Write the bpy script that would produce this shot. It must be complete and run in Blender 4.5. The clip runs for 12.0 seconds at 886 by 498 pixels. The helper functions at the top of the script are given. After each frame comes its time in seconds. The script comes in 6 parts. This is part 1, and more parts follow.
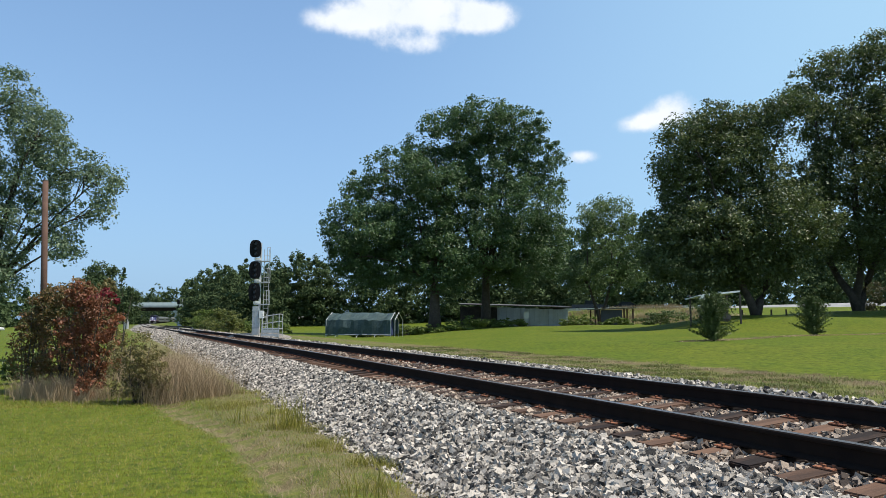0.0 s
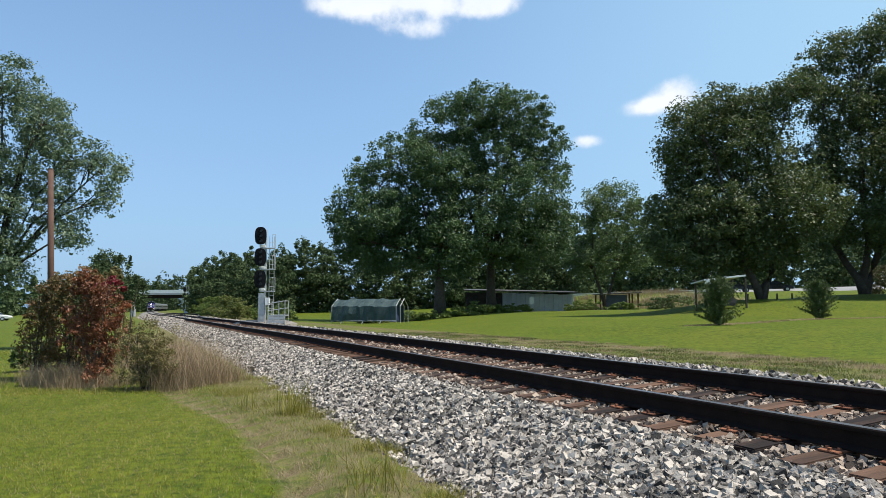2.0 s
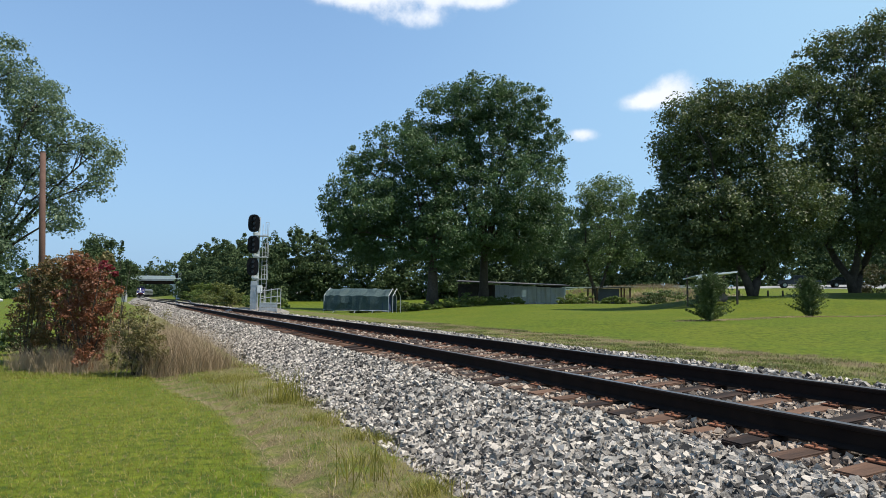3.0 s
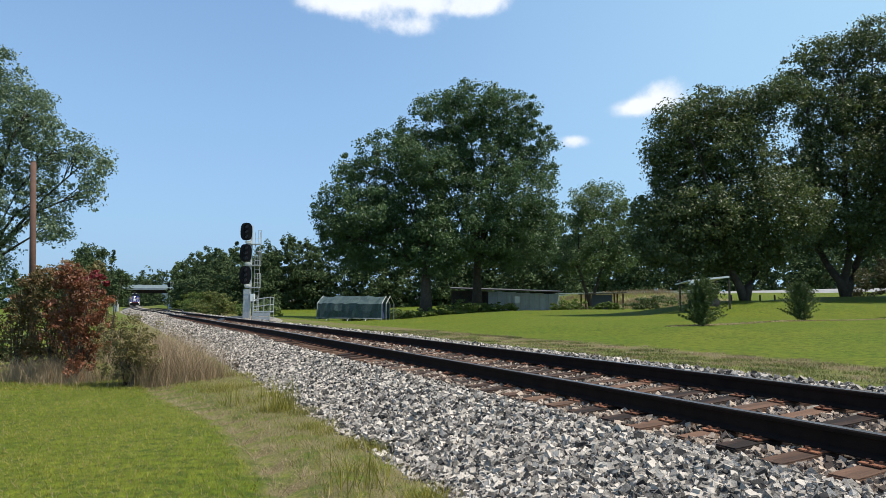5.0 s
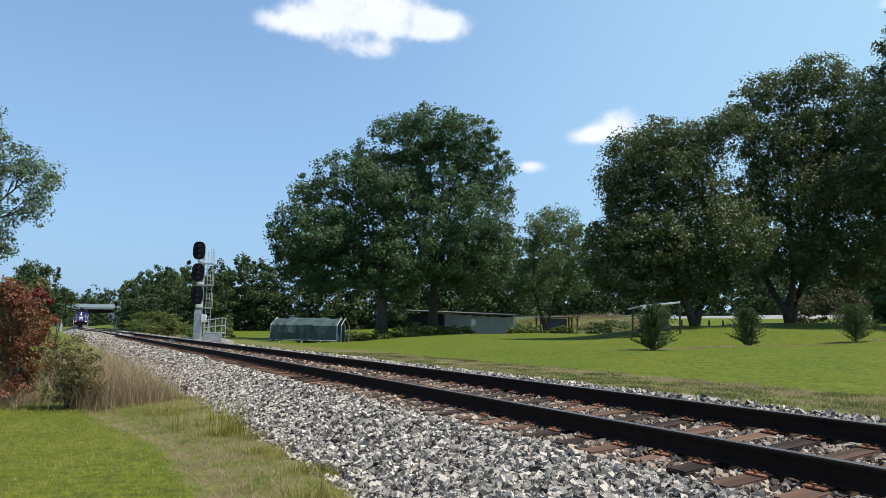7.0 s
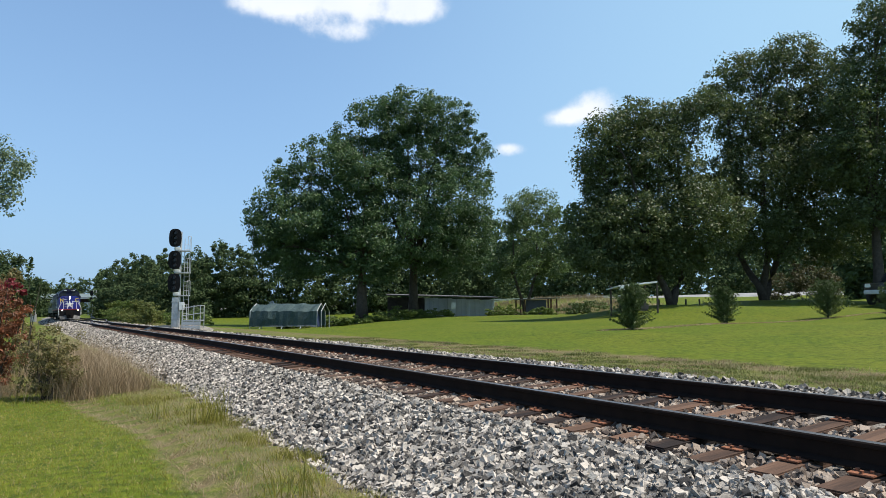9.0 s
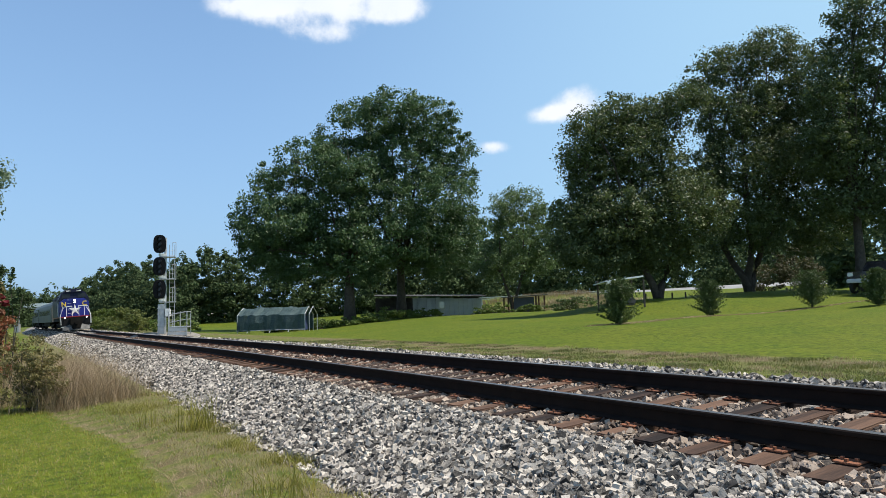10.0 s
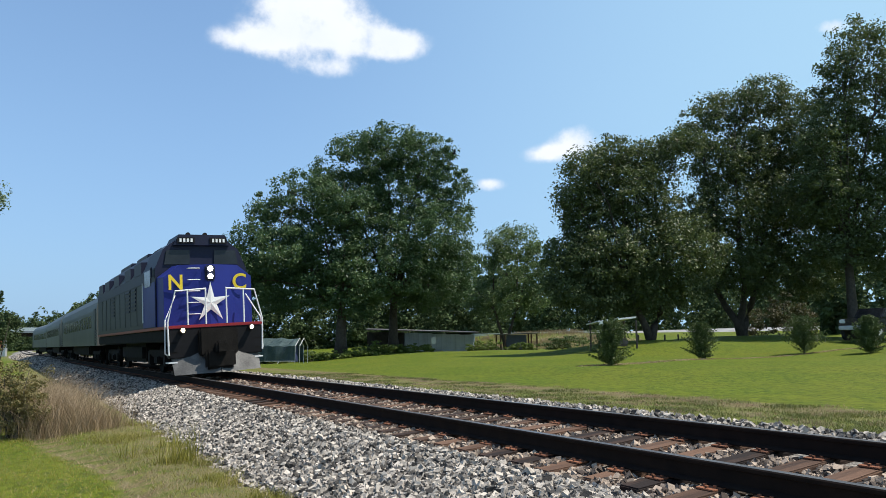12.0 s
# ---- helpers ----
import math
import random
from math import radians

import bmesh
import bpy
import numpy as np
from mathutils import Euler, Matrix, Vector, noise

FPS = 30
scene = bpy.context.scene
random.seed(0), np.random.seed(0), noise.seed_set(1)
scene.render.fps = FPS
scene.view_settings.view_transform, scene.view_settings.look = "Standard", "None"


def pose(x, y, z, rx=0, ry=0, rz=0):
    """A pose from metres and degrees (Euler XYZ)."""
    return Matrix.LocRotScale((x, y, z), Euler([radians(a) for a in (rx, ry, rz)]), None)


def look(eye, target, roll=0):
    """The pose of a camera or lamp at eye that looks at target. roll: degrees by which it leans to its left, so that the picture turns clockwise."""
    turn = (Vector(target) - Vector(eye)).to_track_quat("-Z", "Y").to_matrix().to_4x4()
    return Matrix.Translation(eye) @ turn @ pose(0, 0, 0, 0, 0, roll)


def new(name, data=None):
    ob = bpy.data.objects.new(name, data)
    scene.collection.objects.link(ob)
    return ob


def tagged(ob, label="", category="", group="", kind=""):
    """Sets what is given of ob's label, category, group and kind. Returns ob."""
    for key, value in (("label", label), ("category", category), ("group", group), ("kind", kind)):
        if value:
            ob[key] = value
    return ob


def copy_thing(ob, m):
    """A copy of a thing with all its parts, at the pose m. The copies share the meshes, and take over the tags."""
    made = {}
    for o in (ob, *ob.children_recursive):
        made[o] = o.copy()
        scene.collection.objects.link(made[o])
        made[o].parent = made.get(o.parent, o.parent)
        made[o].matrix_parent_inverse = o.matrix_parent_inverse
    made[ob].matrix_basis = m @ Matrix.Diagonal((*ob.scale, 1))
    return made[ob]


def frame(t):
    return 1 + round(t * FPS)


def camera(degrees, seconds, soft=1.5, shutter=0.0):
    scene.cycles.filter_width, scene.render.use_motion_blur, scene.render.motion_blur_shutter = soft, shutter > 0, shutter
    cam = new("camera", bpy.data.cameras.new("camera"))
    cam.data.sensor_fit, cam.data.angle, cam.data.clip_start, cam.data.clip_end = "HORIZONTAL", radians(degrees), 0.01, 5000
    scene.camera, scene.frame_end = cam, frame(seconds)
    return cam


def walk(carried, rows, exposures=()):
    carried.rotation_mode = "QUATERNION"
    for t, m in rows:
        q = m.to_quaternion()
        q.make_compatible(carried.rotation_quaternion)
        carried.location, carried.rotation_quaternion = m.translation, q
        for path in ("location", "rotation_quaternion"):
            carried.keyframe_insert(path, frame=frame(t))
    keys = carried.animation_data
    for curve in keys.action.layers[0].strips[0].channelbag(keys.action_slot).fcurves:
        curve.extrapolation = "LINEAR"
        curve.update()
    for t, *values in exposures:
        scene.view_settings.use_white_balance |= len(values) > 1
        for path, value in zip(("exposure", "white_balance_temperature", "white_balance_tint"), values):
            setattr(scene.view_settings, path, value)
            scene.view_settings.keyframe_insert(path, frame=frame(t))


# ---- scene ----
# ---------------------------------------------------------------- camera
EYE = (0.0, 0.0, 1.70)
# seconds, yaw, pitch, roll of the hand-held camera, which stays on its spot
TURNS = [
    (0.0, -0.0, 6.11, -0.0), (0.5, 0.03, 6.36, -0.36), (1.0, -0.48, 6.22, -0.14), (1.5, 2.1, 5.86, 1.63),
    (2.0, 0.41, 4.93, 0.32), (2.5, 0.64, 4.14, -0.79), (3.0, -0.14, 4.18, -0.72), (3.2, -0.14, 3.95, -0.72),
    (4.8, -0.2, 4.58, -0.5), (5.0, -0.72, 4.77, -0.26),
    (5.5, -3.8, 6.01, -1.0), (6.0, -4.05, 6.29, -0.41), (6.5, -4.26, 6.6, -0.95), (7.0, -4.33, 6.69, -0.76), (7.2, -4.66, 6.88, -0.76),
    (8.8, -6.09, 6.30, 0.29), (9.0, -6.09, 5.31, 0.29), (9.5, -5.59, 5.0, 1.53), (10.0, -7.19, 5.24, 1.79), (10.5, -7.05, 5.3, 2.55),
    (11.0, -7.88, 5.74, 1.47), (11.5, -8.17, 7.1, 1.18), (12.0, -7.71, 8.18, 0.22),
]


def aim(t, yaw, pitch, roll):
    k = min(max((t - 9.0) / 3.0, 0.0), 1.0)          # the hand drifts a little towards the end
    return pose(EYE[0] + 0.06 * k, EYE[1], EYE[2] + 0.025 * k) @ pose(0, 0, 0, 0, 0, yaw) @ pose(0, 0, 0, 90 + pitch) @ pose(0, 0, 0, 0, 0, -roll)


cam = camera(66.0, 12.0, soft=0.7)
walk(cam, [(t, aim(t, y, p, r)) for t, y, p, r in TURNS], exposures=[(0, 0.45), (12, 0.45)])

# ---------------------------------------------------------------- sky and sun
SUN_AZ, SUN_EL = 96.0, 61.0        # degrees clockwise from +y, degrees up


def nd(nt, kind, **kw):
    n = nt.nodes.new(kind)
    for k, v in kw.items():
        n.inputs[k.replace("_", " ")].default_value = v
    return n


def math_node(nt, op, a, b=None, clamp=False):
    n = nt.nodes.new("ShaderNodeMath")
    n.operation, n.use_clamp = op, clamp
    for i, v in enumerate((a, b)):
        if v is None:
            continue
        if isinstance(v, (int, float)):
            n.inputs[i].default_value = v
        else:
            nt.links.new(v, n.inputs[i])
    return n.outputs[0]


# azimuth, elevation, half width, half height (degrees) and thickness of the lobes of the few fair-weather clouds
CLOUDS = [(-4.31, 26.1, 5.1, 2.1, 1.0), (0.7, 25.1, 4.6, 1.55, 1.0), (-8.5, 24.15, 3.3, 1.05, 1.0), (3.6, 24.6, 2.5, 1.0, 1.0), (-2.89, 27.3, 3.4, 1.6, 1.0),
          (-3.0, 22.7, 3.0, 0.8, 0.85), (17.0, 15.9, 3.0, 0.8, 0.72), (19.1, 16.9, 2.1, 1.2, 0.85), (11.66, 13.48, 1.9, 0.6, 0.68), (38.74, 22.69, 1.6, 0.6, 0.8)]


def make_world():
    w = bpy.data.worlds.new("sky")
    scene.world = w
    w.use_nodes = True
    nt = w.node_tree
    nt.nodes.clear()
    out = nt.nodes.new("ShaderNodeOutputWorld")
    sky = nt.nodes.new("ShaderNodeTexSky")
    sky.sky_type, sky.sun_disc = "NISHITA", False
    sky.sun_elevation, sky.sun_rotation = radians(SUN_EL), radians(SUN_AZ)
    sky.air_density, sky.dust_density, sky.ozone_density = 1.0, 0.0, 2.6
    bg = nd(nt, "ShaderNodeBackground", Strength=0.142)
    tc = nt.nodes.new("ShaderNodeTexCoord")
    sep = nt.nodes.new("ShaderNodeSeparateXYZ")
    nt.links.new(tc.outputs["Generated"], sep.inputs[0])
    az = math_node(nt, "MULTIPLY", math_node(nt, "ARCTAN2", sep.outputs[0], sep.outputs[1]), 57.2958)
    el = math_node(nt, "MULTIPLY", math_node(nt, "ARCSINE", sep.outputs[2]), 57.2958)
    # summer haze low over the horizon, all round
    haze = nt.nodes.new("ShaderNodeMix")
    haze.data_type = "RGBA"
    haze.inputs["B"].default_value = (1.42, 2.42, 3.86, 1)
    low = math_node(nt, "EXPONENT", math_node(nt, "MULTIPLY", math_node(nt, "MAXIMUM", el, 0.0), -1 / 24.0))
    nt.links.new(math_node(nt, "MULTIPLY", low, 0.98), haze.inputs["Factor"])
    clear = nt.nodes.new("ShaderNodeMix")
    clear.data_type, clear.blend_type = "RGBA", "MULTIPLY"
    clear.inputs["Factor"].default_value = 1.0
    clear.inputs["B"].default_value = (0.94, 1.0, 1.0, 1)
    nt.links.new(sky.outputs[0], clear.inputs["A"])
    nt.links.new(clear.outputs["Result"], haze.inputs["A"])
    # the sky pales towards the side of the sun
    toward = math_node(nt, "ADD", math_node(nt, "MULTIPLY", sep.outputs[0], math.sin(radians(SUN_AZ))), math_node(nt, "MULTIPLY", sep.outputs[1], math.cos(radians(SUN_AZ))))
    pale = nd(nt, "ShaderNodeMapRange")
    pale.interpolation_type = "SMOOTHSTEP"
    pale.inputs["From Min"].default_value, pale.inputs["From Max"].default_value = -0.35, 0.75
    nt.links.new(toward, pale.inputs["Value"])
    side = nt.nodes.new("ShaderNodeMix")
    side.data_type = "RGBA"
    side.inputs["B"].default_value = (2.35, 3.75, 4.90, 1)
    nt.links.new(math_node(nt, "MULTIPLY", pale.outputs[0], 0.95), side.inputs["Factor"])
    nt.links.new(haze.outputs["Result"], side.inputs["A"])
    nt.links.new(side.outputs["Result"], bg.inputs[0])
    # soft, ragged outlines
    n1 = nd(nt, "ShaderNodeTexNoise", Scale=22.0, Detail=7.0, Roughness=0.6)
    n2 = nd(nt, "ShaderNodeTexNoise", Scale=9.0, Detail=5.0)
    for n in (n1, n2):
        nt.links.new(tc.outputs["Generated"], n.inputs["Vector"])
    total = None
    for a, e, wa, we, thick in CLOUDS:
        dx = math_node(nt, "DIVIDE", math_node(nt, "SUBTRACT", az, a), wa)
        dy = math_node(nt, "DIVIDE", math_node(nt, "SUBTRACT", el, e), we)
        rr = math_node(nt, "ADD", math_node(nt, "MULTIPLY", dx, dx), math_node(nt, "MULTIPLY", dy, dy))
        lobe = math_node(nt, "MULTIPLY", math_node(nt, "EXPONENT", math_node(nt, "MULTIPLY", rr, -1.0)), thick)
        total = lobe if total is None else math_node(nt, "ADD", total, lobe)
    near = math_node(nt, "MULTIPLY", total, 1.6, True)
    rag = math_node(nt, "MULTIPLY", math_node(nt, "SUBTRACT", n1.outputs["Fac"], 0.5), 1.9)
    rag2 = math_node(nt, "MULTIPLY", math_node(nt, "SUBTRACT", n2.outputs["Fac"], 0.5), 1.1)
    rough_edge = math_node(nt, "MULTIPLY", math_node(nt, "ADD", rag, rag2), near)
    total = math_node(nt, "ADD", math_node(nt, "MINIMUM", total, 1.15), rough_edge)
    mask = nd(nt, "ShaderNodeMapRange")
    mask.interpolation_type = "SMOOTHSTEP"
    mask.inputs["From Min"].default_value, mask.inputs["From Max"].default_value = 0.26, 1.1
    nt.links.new(total, mask.inputs["Value"])
    ramp = nt.nodes.new("ShaderNodeMix")
    ramp.data_type = "RGBA"
    ramp.inputs["A"].default_value, ramp.inputs["B"].default_value = (0.60, 0.68, 0.80, 1), (0.80, 0.82, 0.86, 1)
    nt.links.new(math_node(nt, "MULTIPLY", n2.outputs["Fac"], 1.3, True), ramp.inputs["Factor"])
    cl = nd(nt, "ShaderNodeBackground", Strength=0.95)
    nt.links.new(ramp.outputs["Result"], cl.inputs[0])
    mix = nt.nodes.new("ShaderNodeMixShader")
    nt.links.new(mask.outputs[0], mix.inputs[0])
    nt.links.new(bg.outputs[0], mix.inputs[1])
    nt.links.new(cl.outputs[0], mix.inputs[2])
    nt.links.new(mix.outputs[0], out.inputs[0])


make_world()
sun_data = bpy.data.lights.new("sun", "SUN")
sun_data.energy, sun_data.angle, sun_data.color = 5.0, radians(0.55), (1.0, 0.93, 0.82)
sun = new("sun", sun_data)
_a, _e = radians(SUN_AZ), radians(SUN_EL)
sun.matrix_world = look((60 * math.sin(_a) * math.cos(_e), 60 * math.cos(_a) * math.cos(_e), 60 * math.sin(_e)), (0, 0, 0))


# ---------------------------------------------------------------- materials
def rgba(c):
    return (c[0], c[1], c[2], 1.0)


def surface(name, a, b, rough=0.7, metal=0.0, scale=6.0, fine=60.0, bump=0.3, dist=0.01, piece=0.0, spec=0.4, island=False, coat=0.0, grain=None):
    """Two colours mixed at a coarse and a fine scale, with fine relief; piece: how far single pieces differ."""
    m = bpy.data.materials.new(name)
    m.use_nodes = True
    nt = m.node_tree
    bsdf = nt.nodes["Principled BSDF"]
    bsdf.inputs["Roughness"].default_value, bsdf.inputs["Metallic"].default_value = rough, metal
    bsdf.inputs["Specular IOR Level"].default_value = spec
    bsdf.inputs["Coat Weight"].default_value = coat
    tc = nt.nodes.new("ShaderNodeTexCoord")
    n1 = nd(nt, "ShaderNodeTexNoise", Scale=scale, Detail=4.0, Roughness=0.6)
    n2 = nd(nt, "ShaderNodeTexNoise", Scale=fine, Detail=3.0)
    where = tc.outputs["Object"]
    if grain:                                   # drawn out along the wood
        mp = nt.nodes.new("ShaderNodeMapping")
        mp.inputs["Scale"].default_value = grain
        nt.links.new(where, mp.inputs["Vector"])
        where = mp.outputs[0]
    for n in (n1, n2):
        nt.links.new(where, n.inputs["Vector"])
    f = math_node(nt, "ADD", math_node(nt, "MULTIPLY", n1.outputs["Fac"], 1.5), math_node(nt, "MULTIPLY", n2.outputs["Fac"], 0.8))
    f = math_node(nt, "SUBTRACT", f, 0.65)
    if piece:
        if island:
            rnd = nt.nodes.new("ShaderNodeNewGeometry").outputs["Random Per Island"]
        else:
            rnd = nt.nodes.new("ShaderNodeObjectInfo").outputs["Random"]
        f = math_node(nt, "ADD", f, math_node(nt, "MULTIPLY", math_node(nt, "SUBTRACT", rnd, 0.5), piece))
    f = math_node(nt, "ADD", f, 0.0, True)
    mix = nt.nodes.new("ShaderNodeMix")
    mix.data_type = "RGBA"
    mix.inputs["A"].default_value, mix.inputs["B"].default_value = rgba(a), rgba(b)
    nt.links.new(f, mix.inputs["Factor"])
    nt.links.new(mix.outputs["Result"], bsdf.inputs["Base Color"])
    if bump:
        bp = nd(nt, "ShaderNodeBump", Strength=bump, Distance=dist)
        nt.links.new(n2.outputs["Fac"], bp.inputs["Height"])
        nt.links.new(bp.outputs[0], bsdf.inputs["Normal"])
    return m


def leaf_material(name, a, b, through_light=0.35, rough=0.5):
    """Leaves: two greens by leaf and by clump, a little gloss, some light through the blade."""
    m = bpy.data.materials.new(name)
    m.use_nodes = True
    nt = m.node_tree
    bsdf = nt.nodes["Principled BSDF"]
    bsdf.inputs["Roughness"].default_value = rough
    bsdf.inputs["Specular IOR Level"].default_value = 0.45 if rough < 0.8 else 0.12
    tc = nt.nodes.new("ShaderNodeTexCoord")
    n1 = nd(nt, "ShaderNodeTexNoise", Scale=0.7, Detail=3.0)
    nt.links.new(tc.outputs["Object"], n1.inputs["Vector"])
    rnd = nt.nodes.new("ShaderNodeNewGeometry").outputs["Random Per Island"]
    f = math_node(nt, "ADD", math_node(nt, "MULTIPLY", rnd, 0.6), math_node(nt, "SUBTRACT", math_node(nt, "MULTIPLY", n1.outputs["Fac"], 1.6), 0.6), True)
    mix = nt.nodes.new("ShaderNodeMix")
    mix.data_type = "RGBA"
    mix.inputs["A"].default_value, mix.inputs["B"].default_value = rgba(a), rgba(b)
    nt.links.new(f, mix.inputs["Factor"])
    nt.links.new(mix.outputs["Result"], bsdf.inputs["Base Color"])
    tr = nt.nodes.new("ShaderNodeBsdfTranslucent")
    nt.links.new(mix.outputs["Result"], tr.inputs["Color"])
    ms = nt.nodes.new("ShaderNodeMixShader")
    ms.inputs[0].default_value = through_light
    nt.links.new(bsdf.outputs[0], ms.inputs[1])
    nt.links.new(tr.outputs[0], ms.inputs[2])
    nt.links.new(ms.outputs[0], nt.nodes["Material Output"].inputs[0])
    return m


def glow(name, color, strength):
    m = bpy.data.materials.new(name)
    m.use_nodes = True
    b = m.node_tree.nodes["Principled BSDF"]
    b.inputs["Base Color"].default_value = rgba(color)
    b.inputs["Emission Color"].default_value = rgba(color)
    b.inputs["Emission Strength"].default_value = strength
    return m


def ground_material():
    """Lawn, mown; attribute dry turns it to straw and bare soil, attribute gravel to grit."""
    m = bpy.data.materials.new("lawn")
    m.use_nodes = True
    nt = m.node_tree
    bsdf = nt.nodes["Principled BSDF"]
    bsdf.inputs["Roughness"].default_value, bsdf.inputs["Specular IOR Level"].default_value = 0.85, 0.15
    tc = nt.nodes.new("ShaderNodeTexCoord")
    big = nd(nt, "ShaderNodeTexNoise", Scale=0.35, Detail=5.0, Roughness=0.65)
    mid = nd(nt, "ShaderNodeTexNoise", Scale=2.6, Detail=5.0, Roughness=0.7)
    fine = nd(nt, "ShaderNodeTexNoise", Scale=38.0, Detail=4.0, Roughness=0.7)
    for n in (big, mid, fine):
        nt.links.new(tc.outputs["Object"], n.inputs["Vector"])

    def mixed(fac, a, b):
        x = nt.nodes.new("ShaderNodeMix")
        x.data_type = "RGBA"
        nt.links.new(fac, x.inputs["Factor"])
        for k, v in (("A", a), ("B", b)):
            if isinstance(v, tuple):
                x.inputs[k].default_value = rgba(v)
            else:
                nt.links.new(v, x.inputs[k])
        return x.outputs["Result"]

    def stretch(v, lo, hi):
        r = nt.nodes.new("ShaderNodeMapRange")
        r.inputs["From Min"].default_value, r.inputs["From Max"].default_value = lo, hi
        nt.links.new(v, r.inputs["Value"])
        return r.outputs[0]

    green = mixed(stretch(fine.outputs["Fac"], 0.3, 0.7), (0.0395, 0.0670, 0.0024), (0.0900, 0.1230, 0.0050))
    green = mixed(stretch(big.outputs["Fac"], 0.42, 0.62), green, mixed(stretch(fine.outputs["Fac"], 0.3, 0.7), (0.0580, 0.0790, 0.0042), (0.1300, 0.1400, 0.0110)))
    green = mixed(stretch(mid.outputs["Fac"], 0.48, 0.75), green, (0.034, 0.060, 0.004))
    tuft = nd(nt, "ShaderNodeTexNoise", Scale=7.0, Detail=6.0, Roughness=0.75)
    nt.links.new(tc.outputs["Object"], tuft.inputs["Vector"])
    green = mixed(stretch(tuft.outputs["Fac"], 0.50, 0.66), green, (0.130, 0.155, 0.009))
    green = mixed(stretch(tuft.outputs["Fac"], 0.48, 0.36), green, (0.030, 0.052, 0.004))
    straw = mixed(stretch(fine.outputs["Fac"], 0.3, 0.7), (0.0680, 0.0576, 0.0256), (0.2000, 0.1680, 0.0800))
    straw = mixed(stretch(mid.outputs["Fac"], 0.40, 0.66), straw, green)
    at = nt.nodes.new("ShaderNodeAttribute")
    at.attribute_name = "dry"
    soft = math_node(nt, "ADD", at.outputs["Fac"], math_node(nt, "MULTIPLY", math_node(nt, "SUBTRACT", mid.outputs["Fac"], 0.5), 0.9))
    col = mixed(stretch(soft, 0.3, 0.75), green, straw)
    soil = mixed(stretch(fine.outputs["Fac"], 0.3, 0.7), (0.0600, 0.0384, 0.0208), (0.1600, 0.1160, 0.0680))
    col = mixed(stretch(soft, 1.05, 1.45), col, soil)
    nt.links.new(col, bsdf.inputs["Base Color"])
    bp = nd(nt, "ShaderNodeBump", Strength=0.7, Distance=0.03)
    nt.links.new(fine.outputs["Fac"], bp.inputs["Height"])
    nt.links.new(bp.outputs[0], bsdf.inputs["Normal"])
    return m


